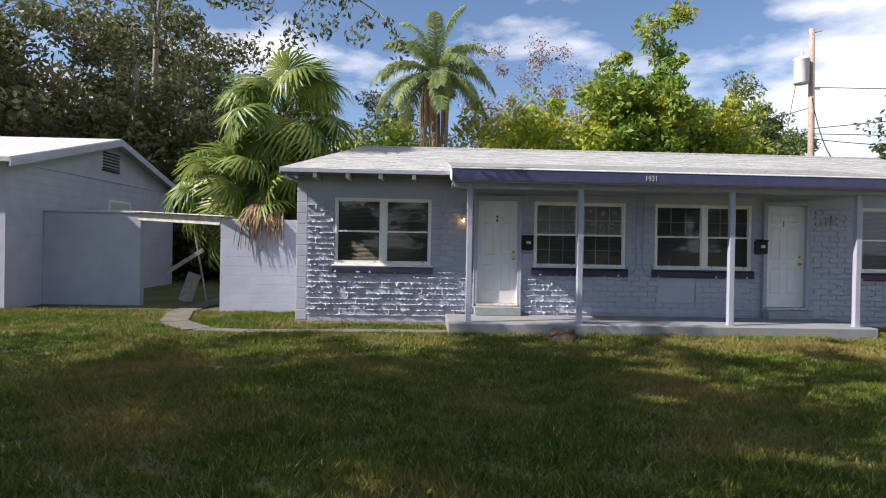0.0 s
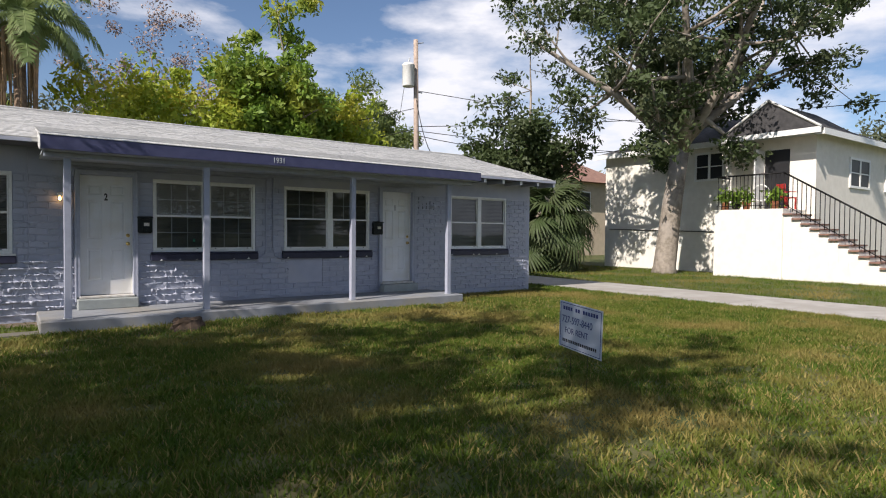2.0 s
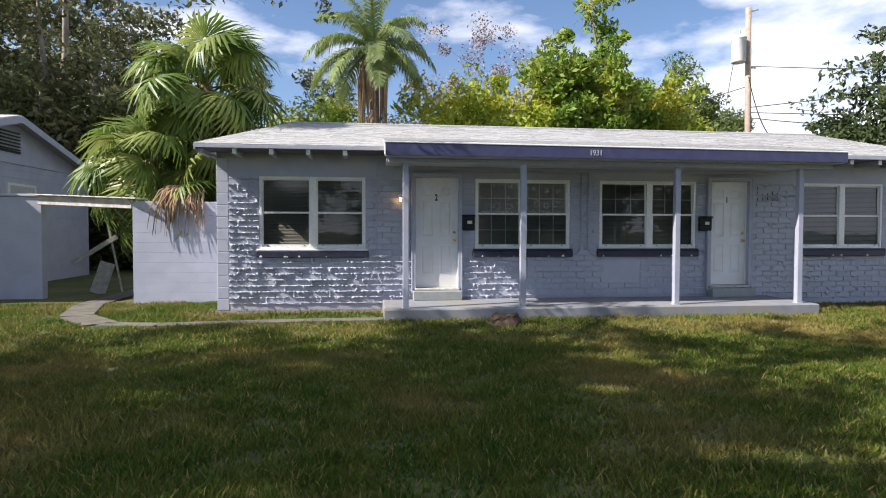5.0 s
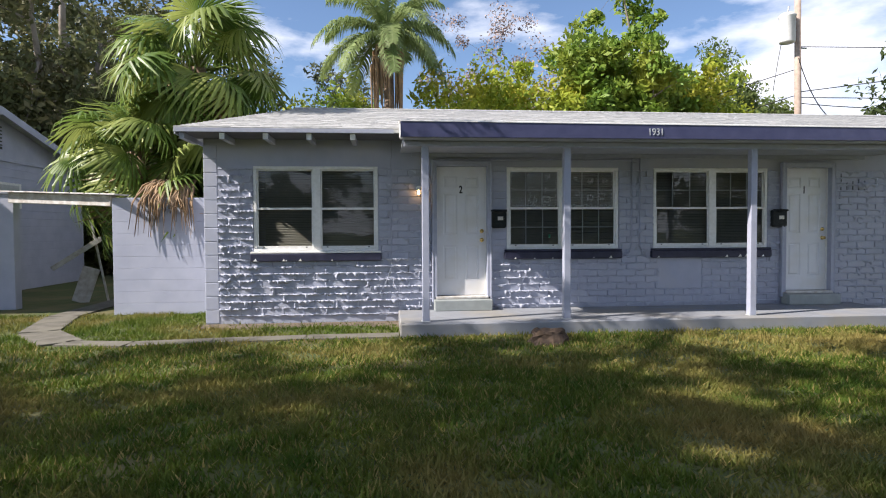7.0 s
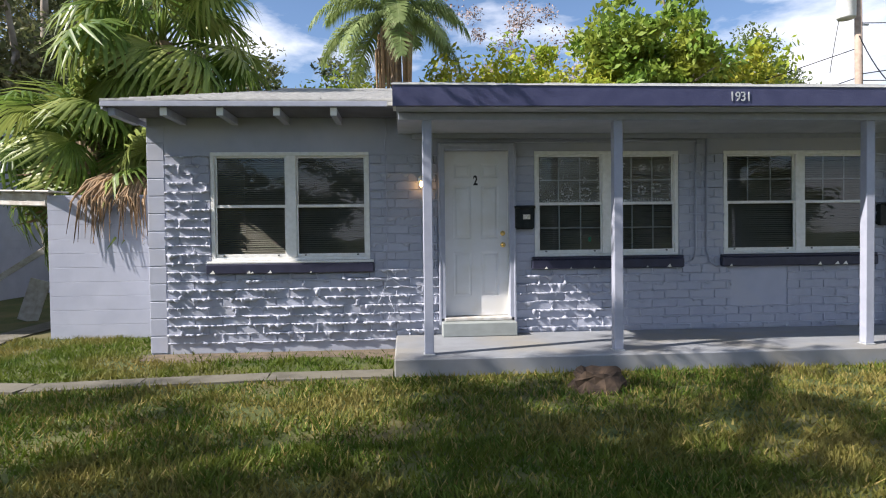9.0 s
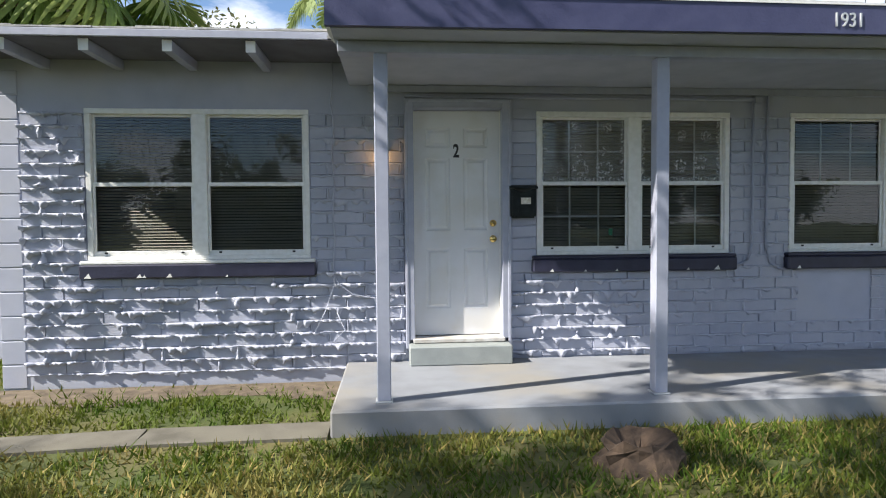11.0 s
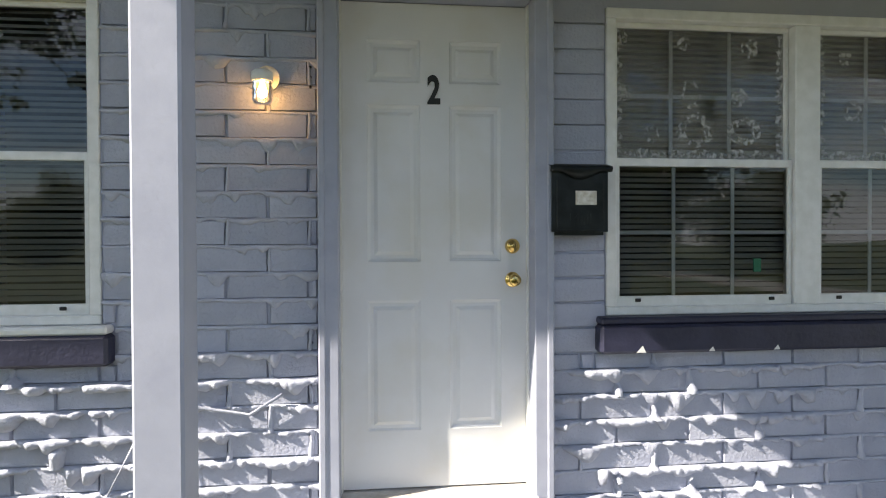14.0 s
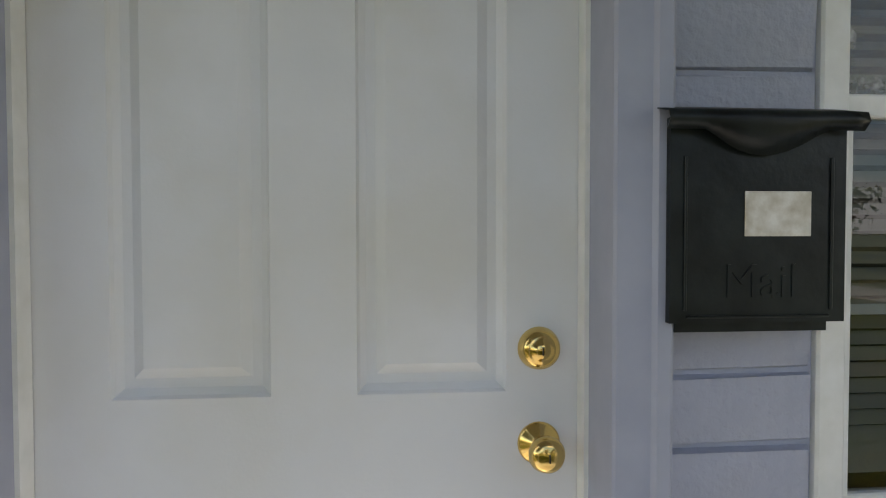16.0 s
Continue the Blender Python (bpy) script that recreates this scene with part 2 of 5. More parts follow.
def boxes(name, items, material, parent=None, bevel=0.0, turn=None):
    bm = bmesh.new()
    for it in items:
        add_box(bm, *it, turn=turn)
    if bevel:
        bmesh.ops.bevel(bm, geom=bm.edges[:], offset=bevel, segments=1, affect="EDGES")
    return from_bm(name, bm, material, parent)


def tube(bm, pts, radii, sides=8):
    """A tapered tube along points."""
    rings = []
    for i, p in enumerate(pts):
        p = Vector(p)
        d = (Vector(pts[min(i + 1, len(pts) - 1)]) - Vector(pts[max(i - 1, 0)])).normalized()
        u = d.orthogonal().normalized() if abs(d.z) > 0.95 else d.cross(Vector((0, 0, 1))).normalized()
        if abs(d.z) > 0.95:
            u = (Vector((1, 0, 0)) - d * d.x).normalized()
        w = d.cross(u)
        r = radii[i]
        rings.append([bm.verts.new(p + r * (math.cos(a) * u + math.sin(a) * w)) for a in [2 * math.pi * k / sides for k in range(sides)]])
    for a, b in zip(rings, rings[1:]):
        for k in range(sides):
            bm.faces.new((a[k], a[(k + 1) % sides], b[(k + 1) % sides], b[k]))
    for ring in (rings[0], rings[-1]):
        bm.faces.new(ring)


def tubes(name, lines, material, parent=None, sides=8, smooth=True):
    bm = bmesh.new()
    for pts, radii in lines:
        if not isinstance(radii, (list, tuple)):
            radii = [radii] * len(pts)
        tube(bm, pts, radii, sides)
    return from_bm(name, bm, material, parent, smooth)


def lathe(name, profile, material, parent=None, sides=20, m=None):
    """A body turned round the z axis; profile: (radius, height) pairs."""
    verts, faces = [], []
    for r, z in profile:
        verts += [(r * math.cos(2 * math.pi * k / sides), r * math.sin(2 * math.pi * k / sides), z) for k in range(sides)]
    for i in range(len(profile) - 1):
        for k in range(sides):
            a, b = i * sides + k, i * sides + (k + 1) % sides
            faces.append((a, b, b + sides, a + sides))
    if m is not None:
        verts = [m @ Vector(v) for v in verts]
    return mesh_ob(name, verts, faces, material, parent, True)


def writing(name, text, size, m, material, parent=None, depth=0.002, squeeze=1.0, bold=0.0):
    """Letters as a mesh, upright in the plane x-z before m."""
    cu = bpy.data.curves.new(name, "FONT")
    cu.body, cu.size, cu.extrude, cu.align_x, cu.align_y = text, size, depth, "CENTER", "CENTER"
    cu.offset = bold
    tmp = new("tmp_text", cu)
    bpy.context.view_layer.update()
    me = bpy.data.meshes.new_from_object(tmp.evaluated_get(bpy.context.evaluated_depsgraph_get()))
    bpy.data.objects.remove(tmp)
    me.transform(m @ pose(0, 0, 0, 90, 0, 0) @ Matrix.Diagonal((squeeze, 1, 1, 1)))
    me.materials.clear()
    me.materials.append(material)
    ob = new(name, me)
    ob.parent = parent
    return ob


def empty(name, *tags, **kw):
    return tagged(new(name), *tags, **kw)


def cut(rect, hole):
    """What is left of a rectangle (x0, x1, z0, z1) outside a hole."""
    x0, x1, z0, z1 = rect
    a0, a1, b0, b1 = hole
    if a1 <= x0 or a0 >= x1 or b1 <= z0 or b0 >= z1:
        return [rect]
    out = []
    if a0 > x0:
        out.append((x0, a0, z0, z1))
    if a1 < x1:
        out.append((a1, x1, z0, z1))
    m0, m1 = max(x0, a0), min(x1, a1)
    if b0 > z0:
        out.append((m0, m1, z0, b0))
    if b1 < z1:
        out.append((m0, m1, b1, z1))
    return out


def cut_all(rect, holes):
    left = [rect]
    for h in holes:
        left = [r for q in left for r in cut(q, h)]
    return left


# ---- the plan ----
G = -0.04                    # ground
Y = 11.85                    # front of the house wall
WX0, WX1 = -2.5, 11.6
BACK = 18.75
FLOOR = 0.34
DOORS = [(1.082, 1.876), (6.95, 7.745)]
DZ0, DZ1 = 0.36, 2.42
WINDOWS = [(-1.76, 0.15), (2.21, 4.06), (4.66, 6.64), (8.90, 10.74)]
WZ0, WZ1 = 1.09, 2.41
HOLES = [(a - 0.06, b + 0.06, DZ0 - 0.02, DZ1 + 0.06) for a, b in DOORS] + [(a, b, WZ0, WZ1) for a, b in WINDOWS]
PX0, PX1, PY = 0.46, 8.2, 10.4
SLAB = 0.14

# ---- ground ----
rg = np.random.RandomState(3)
ground = mesh_ob("ground", [(-400, -400, G), (400, -400, G), (400, 400, G), (-400, 400, G)], [(0, 1, 2, 3)], LAWN)
tagged(ground, "patchy green and straw coloured lawn soil", "ground", kind="structure")
# concrete drive between the houses, cast in slabs
drive = empty("road", "pale worn concrete driveway beside the lawn", "driveway", kind="structure")
for i in range(14):
    y0 = -14 + i * 3.0
    boxes("slab", [(12.85, 15.2, y0 + 0.01, y0 + 2.985, G - 0.08, G + 0.03)], DRIVE, drive, 0.006)
# narrow path from the gate to the porch
pv = [(0.45, 10.52), (-0.8, 10.50), (-2.0, 10.40), (-3.0, 10.28), (-3.9, 10.45), (-4.7, 11.4), (-5.2, 13.0), (-5.3, 17.0)]
path = empty("pavement", "narrow weathered concrete garden path", "path", kind="structure")
for a, b in zip(pv, pv[1:]):
    d = (Vector((b[0] - a[0], b[1] - a[1], 0))).normalized()
    s = Vector((-d.y, d.x, 0)) * (0.16 if a[0] > -3.8 else 0.25)
    a3, b3 = Vector((*a, 0)) + d * 0.008, Vector((*b, 0)) - d * 0.004
    vs = [(p.x, p.y, z) for z in (G - 0.03, G + 0.022) for p in (a3 + s, a3 - s, b3 - s, b3 + s)]
    mesh_ob("slab", vs, [(4, 5, 6, 7), (0, 1, 5, 4), (1, 2, 6, 5), (2, 3, 7, 6), (3, 0, 4, 7)], PATHM, path)
# bare soil strip along the wall
sx = np.linspace(WX0 - 0.1, PX0, 30)
sv = [(x, Y - 0.02, G + 0.012) for x in sx] + [(x, Y - 0.42 - 0.12 * math.sin(3 * x) - 0.1 * rg.rand(), G + 0.004) for x in sx]
soil = mesh_ob("soil_strip", sv, [(i, i + 1, i + 31, i + 30) for i in range(29)], DIRT)
tagged(soil, "bare brown soil strip along the brick wall", "soil", kind="structure")

# ---- house shell ----
wall = boxes("wall_front", [(a, b, Y, Y + 0.2, c, d) for a, b, c, d in cut_all((WX0, WX1, G - 0.2, 2.86), HOLES)], STUCCO)
tagged(wall, "grey lavender painted brick and block front wall", "wall", kind="structure")
tagged(boxes("wall_left", [(WX0, WX0 + 0.2, Y + 0.203, BACK, G - 0.2, 2.86)], STUCCO), "grey lavender painted block side wall", "wall", kind="structure")
tagged(boxes("wall_right", [(WX1 - 0.2, WX1, Y + 0.203, BACK, G - 0.2, 2.86)], STUCCO), "grey lavender painted block side wall", "wall", kind="structure")
tagged(boxes("wall_back", [(WX0, WX1, BACK + 0.003, BACK + 0.2, G - 0.2, 2.86)], STUCCO), "grey lavender painted block back wall", "wall", kind="structure")
tagged(boxes("floor", [(WX0 + 0.2, WX1 - 0.2, Y + 0.2, BACK, FLOOR - 0.2, FLOOR)], INNER), "dim indoor floor behind the windows", "floor", kind="structure")
tagged(boxes("ceiling", [(WX0 + 0.2, WX1 - 0.2, Y + 0.2, BACK, 2.7, 2.78)], INNER), "dim plaster ceiling indoors", "ceiling", kind="structure")
tagged(boxes("wall_inner", [(4.3, 4.42, Y + 0.203, BACK, FLOOR, 2.7), (WX0 + 0.2, 4.3, Y + 3.6, Y + 3.7, FLOOR, 2.7), (4.42, WX1 - 0.2, Y + 3.6, Y + 3.7, FLOOR, 2.7)], INNER), "dim plaster wall between the two flats", "wall", kind="structure")

# quoin blocks at the left corner
for i in range(13):
    z = G + 0.02 + i * 0.212
    boxes("block", [(WX0 - 0.006, -2.305 if i % 2 else -2.30, Y - 0.008, Y + 0.19, z, z + 0.204)], STUCCO, wall, 0.006)

# roof: eave at the front and back, hipped at one end, gabled at the other
EY, EZ, RY, RZ = 11.18, 2.885, 15.3, 3.98
EX0, EX1, RX0 = -2.71, 11.9, -1.62
BY = 2 * RY - EY
rt = [(EX0, EY, EZ), (EX1, EY, EZ), (EX1, RY, RZ), (RX0, RY, RZ), (EX0, BY, EZ), (EX1, BY, EZ)]
rv = rt + [(x, y, z - 0.05) for x, y, z in rt]
rf = [(0, 1, 2, 3), (0, 3, 4), (3, 2, 5, 4)]
rf += [tuple(i + 6 for i in reversed(q)) for q in rf] + [(0, 6, 7, 1), (1, 7, 8, 2), (2, 8, 11, 5), (5, 11, 10, 4), (4, 10, 6, 0)]
roof = mesh_ob("roof", rv, rf, SHINGLE)
tagged(roof, "low pitched roof of pale grey shingles", "roof", kind="structure")
# shingle courses, each a thin lapped strip with ragged tabs
def courses(name, x0, x1, y0, z0, y1, z1, n, parent, material, left=None, seed=1):
    r = random.Random(seed)
    vs, fs = [], []
    for i in range(n):
        a, b = i / n, (i + 1.15) / n
        xa = x0 + (left - x0) * a if left is not None else x0
        x = xa
        while x < x1 - 0.01:
            w = min(r.uniform(0.14, 0.34), x1 - x)
            up = 0.010 + r.random() * 0.009
            k = len(vs)
            dz = -r.random() * 0.02 / 0.3 * 0.06
            for (xx, q, h) in ((x, a, up), (x + w, a, up), (x + w, min(b, 1), 0.003), (x, min(b, 1), 0.003), (x, a, -0.002), (x + w, a, -0.002)):
                vs.append((xx, y0 + (y1 - y0) * q + dz, z0 + (z1 - z0) * q + h))
            fs += [(k, k + 1, k + 2, k + 3), (k + 4, k + 5, k + 1, k)]
            x += w
    return tagged(mesh_ob(name, vs, fs, material, parent), kind="stuff")
courses("shingles", EX0, EX1, EY, EZ + 0.004, RY, RZ + 0.004, 28, roof, SHINGLE, RX0)
boxes("ridge_cap", [(RX0, EX1, RY - 0.12, RY + 0.12, RZ - 0.02, RZ + 0.022)], SHINGLE, roof, 0.01)
boxes("eave_board", [(EX0, 0.40, EY - 0.004, EY + 0.024, EZ - 0.06, EZ - 0.004), (8.62, EX1, EY - 0.004, EY + 0.024, EZ - 0.06, EZ - 0.004)], TRIM, roof, 0.003)
boxes("rake_board", [(EX0 - 0.004, EX0 + 0.02, EY + 0.028, BY - 0.03, EZ - 0.09, EZ - 0.006)], TRIM, roof, 0.003)
# eave soffit, a darker grey than the porch ceiling
boxes("soffit", [(EX0 + 0.03, EX1 - 0.03, EY + 0.03, Y - 0.004, EZ - 0.062, EZ - 0.052)], DARKSOFFIT, roof)
gb = [(EX1 - 0.3, Y + 0.2, 2.86), (EX1 - 0.3, BACK, 2.86), (EX1 - 0.3, RY, RZ - 0.1)]
mesh_ob("gable_wall", gb + [(x - 0.15, y, z) for x, y, z in gb], [(0, 1, 2), (3, 5, 4), (0, 2, 5, 3), (1, 4, 5, 2), (0, 3, 4, 1)], STUCCO, roof)
for i, x in enumerate([-2.62, -2.06, -1.45, -0.83, -0.20] + [8.9 + 0.6 * k for k in range(6)]):
    boxes("rafter_tail", [(x - 0.035, x + 0.035, EY + 0.06, Y - 0.002, EZ - 0.15, EZ - 0.064)], TRIM, roof, 0.004)
    if i:
        boxes("rafter_end", [(x - 0.037, x + 0.037, EY + 0.053, EY + 0.058, EZ - 0.152, EZ - 0.064)], WHITE, roof)

# porch roof with navy fascia
FX0, FX1, FY = 0.48, 8.56, 10.28
pz = 2.85
pr = [(FX0, FY, pz), (FX1, FY, pz - 0.02), (FX1, 12.6, 3.255), (FX0, 12.6, 3.255)]
porch_roof = mesh_ob("porch_roof", pr + [(x, y, z - 0.04) for x, y, z in pr], [(0, 1, 2, 3), (7, 6, 5, 4), (0, 4, 5, 1), (1, 5, 6, 2), (3, 7, 4, 0), (2, 6, 7, 3)], SHINGLE)
tagged(porch_roof, "porch roof of pale grey shingles with navy fascia", "roof", kind="structure")
courses("shingles", FX0, FX1, FY + 0.03, pz + 0.006, 12.6, 3.26, 16, porch_roof, SHINGLE, None, 5)
mesh_ob("drip_edge", [(FX0 - 0.01, FY - 0.03, pz + 0.002), (FX1 + 0.01, FY - 0.03, pz - 0.018), (FX1 + 0.01, FY + 0.09, pz + 0.012), (FX0 - 0.01, FY + 0.09, pz + 0.032),
        (FX0 - 0.01, FY - 0.03, pz - 0.012), (FX1 + 0.01, FY - 0.03, pz - 0.032)], [(0, 1, 2, 3), (4, 5, 1, 0)], WHITE, porch_roof)
fv = [(FX0, FY - 0.022, pz - 0.215), (FX1, FY - 0.022, pz - 0.205), (FX1, FY - 0.022, pz - 0.02), (FX0, FY - 0.022, pz)]
fv += [(x, FY + 0.018, z) for x, y, z in fv]
fascia = mesh_ob("fascia", fv, [(0, 1, 2, 3), (5, 4, 7, 6), (4, 5, 1, 0), (3, 2, 6, 7), (0, 3, 7, 4), (1, 5, 6, 2)], NAVY, porch_roof)
cheek = [(FY + 0.02, pz - 0.20), (FY + 0.02, pz - 0.01), (Y - 0.53, pz + 0.14), (Y - 0.53, pz - 0.05), (FY + 0.30, pz - 0.20)]
for x, w, m in ((FX0, 0.03, WHITE), (FX1 - 0.03, 0.03, TRIM)):
    cv = [(x, y, z) for y, z in cheek] + [(x + w, y, z) for y, z in cheek]
    mesh_ob("side_board", cv, [(0, 1, 2, 3, 4), (9, 8, 7, 6, 5)] + [(i, i + 5, (i + 1) % 5 + 5, (i + 1) % 5) for i in range(5)], m, porch_roof)
boxes("porch_ceiling", [(FX0 + 0.032, FX1 - 0.032, FY + 0.02, Y - 0.003, 2.63, 2.655)], SOFFIT, porch_roof)
boxes("beam", [(FX0 + 0.05, FX1 - 0.05, 10.54, 10.66, 2.55, 2.628)], TRIM, porch_roof, 0.006)
boxes("ledger", [(FX0 + 0.2, FX1 - 0.2, Y - 0.045, Y - 0.004, 2.565, 2.628)], TRIM, porch_roof, 0.004)
tagged(writing("house_number", "1931", 0.135, pose(3.96, FY - 0.026, 2.725), GALV, None, 0.004, 0.85), "small silver metal house number 1931 on fascia", "house number")

# porch slab and posts
slab = boxes("porch_slab", [(PX0, PX1, PY, Y - 0.012, G - 0.1, SLAB)], CONC, None, 0.015)
tagged(slab, "low grey painted concrete porch slab", "porch", kind="structure")
for i, x in enumerate((0.82, 2.815, 5.58, 7.92)):
    w = 0.048
    p = empty("porch_post", "grey painted square timber post on the porch slab", "post", "porch posts")
    p.location = (x, 10.6, SLAB)
    boxes("shaft", [(-w, w, -w, w, 0.012, 2.55 - SLAB)], TRIM, p, 0.006)
    boxes("foot", [(-w - 0.012, w + 0.012, -w - 0.012, w + 0.012, 0, 0.012)], GALV, p, 0.003)

# ---- windows ----
def window(k, x0, x1, grid_up, grid_low, mull):
    win = empty("window_%d" % (k + 1), "white framed twin sash window with dark glass", "window", kind="structure")
    f0, f1 = Y - 0.015, Y + 0.07
    fw = 0.045
    boxes("frame", [(x0, x1, f0, f1, WZ1 - fw, WZ1), (x0, x1, f0, f1, WZ0, WZ0 + 0.035), (x0, x0 + fw, f0 + 0.001, f1, WZ0 + 0.035, WZ1 - fw),
                    (x1 - fw, x1, f0 + 0.001, f1, WZ0 + 0.035, WZ1 - fw), (mull - 0.06, mull + 0.06, f0 + 0.002, f1, WZ0 + 0.035, WZ1 - fw)], WHITE, win, 0.004)
    mid = 0.5 * (WZ0 + WZ1) - 0.01
    for a, b in ((x0 + fw, mull - 0.06), (mull + 0.06, x1 - fw)):
        for up in (0, 1):
            z0, z1 = (mid - 0.005, WZ1 - fw) if up else (WZ0 + 0.035, mid + 0.03)
            yy = Y + 0.030 if up else Y + 0.004
            r = 0.022
            boxes("sash", [(a + 0.002, b - 0.002, yy, yy + 0.024, z0, z0 + (0.03 if up else 0.045)), (a + 0.002, b - 0.002, yy, yy + 0.024, z1 - (0.022 if up else 0.035), z1),
                           (a + 0.002, a + r, yy + 0.001, yy + 0.024, z0 + 0.03, z1 - 0.022), (b - r, b - 0.002, yy + 0.001, yy + 0.024, z0 + 0.03, z1 - 0.022)], WHITE, win, 0.003)
            g = mesh_ob("glass", [(a + 0.01, yy + 0.012, z0 + 0.01), (b - 0.01, yy + 0.012, z0 + 0.01), (b - 0.01, yy + 0.012, z1 - 0.01), (a + 0.01, yy + 0.012, z1 - 0.01)], [(0, 1, 2, 3)], GLASS, win)
            g.visible_shadow = False
            if grid_up if up else grid_low:
                n = 3
                bars = [(a + (b - a) * i / n - 0.008, a + (b - a) * i / n + 0.008, yy + 0.017, yy + 0.022, z0 + 0.03, z1 - 0.025) for i in range(1, n)]
                zc = 0.5 * (z0 + z1)
                bars.append((a + r, b - r, yy + 0.0165, yy + 0.0215, zc - 0.008, zc + 0.008))
                boxes("muntin", bars, WHITE, win)
            if not up:
                boxes("latch", [(a + 0.09, a + 0.115, yy - 0.008, yy, z0 + 0.02, z0 + 0.035), (b - 0.115, b - 0.09, yy - 0.008, yy, z0 + 0.02, z0 + 0.035)], INK, win, 0.002)
    # projecting brick sill
    sill = empty("window_sill", "navy painted brick window sill", "sill", "window sills")
    tagged(boxes("ledge", [(x0 - 0.05, x1 + 0.05, Y - 0.085, Y + 0.0, WZ0 - 0.155, WZ0 - 0.035)], SILLNAVY, sill, 0.012))
    boxes("top", [(x0 - 0.045, x1 + 0.045, Y - 0.075, Y + 0.0, WZ0 - 0.034, WZ0 - 0.002)], WHITE if k == 0 else SILLNAVY, sill, 0.008)
    chips = random.Random(k + 3)
    for i in range(5):
        cx_, cw = chips.uniform(x0, x1), chips.uniform(0.012, 0.035)
        mesh_ob("paint_chip", [(cx_ - cw, Y - 0.0862, WZ0 - 0.15), (cx_ + cw, Y - 0.0862, WZ0 - 0.15), (cx_ + cw * 0.3, Y - 0.0862, WZ0 - 0.15 + cw * 1.4)], [(0, 1, 2)], WHITE, sill)
    return win


MULL = [-0.80, 3.14, 5.68, 9.83]
for k, (a, b) in enumerate(WINDOWS):
    window(k, a, b, k in (1, 2), k == 1, MULL[k])
    # blinds hang just inside
    light = k == 3
    for lo, hi in ((a + 0.05, MULL[k] - 0.04), (MULL[k] + 0.04, b - 0.05)):
        bl = empty("window_blind", "closed horizontal slat blind hanging behind window glass", "blind", "window blinds")
        vs, fs = [], []
        n = 46
        for i in range(n):
            z = WZ1 - 0.06 - i * (WZ1 - WZ0 - 0.12) / n
            sag = 0.003 * math.sin(i * 1.7)
            j = len(vs)
            vs += [(lo, Y + 0.066, z), (hi, Y + 0.066, z + sag), (hi, Y + 0.085, z + 0.019 + sag), (lo, Y + 0.085, z + 0.019)]
            fs.append((j, j + 1, j + 2, j + 3))
        mesh_ob("slats", vs, fs, BLINDLIGHT if light else BLIND, bl)
        boxes("head_rail", [(lo, hi, Y + 0.060, Y + 0.090, WZ1 - 0.045, WZ1 - 0.015)], BLINDLIGHT if light else BLIND, bl, 0.003)

# snow spray decals on the upper panes of the second window
SPRAY = bpy.data.materials.new("white spray")
SPRAY.use_nodes = True
sn, sk = SPRAY.node_tree.nodes, SPRAY.node_tree.links
sb = sn["Principled BSDF"]
sb.inputs["Base Color"].default_value, sb.inputs["Roughness"].default_value = (0.72, 0.72, 0.70, 1), 0.8
st_, sx_ = sn.new("ShaderNodeTexCoord"), sn.new("ShaderNodeTexNoise")
sx_.inputs["Scale"].default_value, sx_.inputs["Detail"].default_value = 45, 6
sk.new(st_.outputs["Object"], sx_.inputs["Vector"])
sr_ = sn.new("ShaderNodeMapRange")
sr_.inputs["From Min"].default_value, sr_.inputs["From Max"].default_value, sr_.inputs["To Max"].default_value = 0.36, 0.64, 0.62
sk.new(sx_.outputs["Fac"], sr_.inputs["Value"])
sk.new(sr_.outputs[0], sb.inputs["Alpha"])


def blob(name, x, z, r, hole=0.0, sq=1.0, seed=0):
    vs, fs = [], []
    n = 22
    for i in range(n):
        a = 2 * math.pi * i / n
        q = r * (1 + 0.22 * noise.noise((2 * math.cos(a) + seed, 2 * math.sin(a), seed)))
        for f in (1.0, hole):
            vs.append((x + f * q * math.cos(a), Y + 0.0395, z + sq * f * q * math.sin(a)))
    for i in range(n):
        j = (i + 1) % n
        fs.append((2 * i, 2 * j, 2 * j + 1, 2 * i + 1))
    return tagged(mesh_ob(name, vs, fs, SPRAY), "white spray snow decal on the window pane", "window decal", "spray decals")


for i, (x, z, r, h, q) in enumerate(((2.30, 2.30, 0.030, 0, 1), (2.58, 2.29, 0.036, 0, 1), (2.90, 2.27, 0.045, 0, 1), (2.31, 2.06, 0.036, 0, 1), (2.62, 2.06, 0.045, 0.72, 1.4), (2.64, 1.90, 0.085, 0.55, 0.9),
                                     (2.85, 2.05, 0.04, 0, 1), (2.87, 1.90, 0.08, 0.5, 0.8), (2.44, 1.88, 0.035, 0.6, 1.2), (3.36, 2.24, 0.035, 0, 1), (3.62, 2.2, 0.05, 0, 1.1), (3.40, 2.0, 0.05, 0.5, 1.0), (3.85, 2.2, 0.05, 0, 1), (3.80, 1.95, 0.07, 0.5, 1.0), (3.6, 1.92, 0.06, 0.4, 1.0))):
    blob("spray_decal", x, z, r, h, q, i * 1.7)
for a, b in ((2.262, 3.06), (3.22, 3.995)):
    for k in range(9):
        blob("spray_decal", a + (b - a) * (k + 0.5) / 9, 1.79 + 0.008 * math.sin(k * 2.2), 0.052, 0, 0.45, k + 31)
    for k in range(5):
        blob("spray_decal", a + 0.012, 1.85 + k * 0.11, 0.03, 0, 1.9, k + 51)
        blob("spray_decal", b - 0.012, 1.85 + k * 0.11, 0.03, 0, 1.9, k + 61)

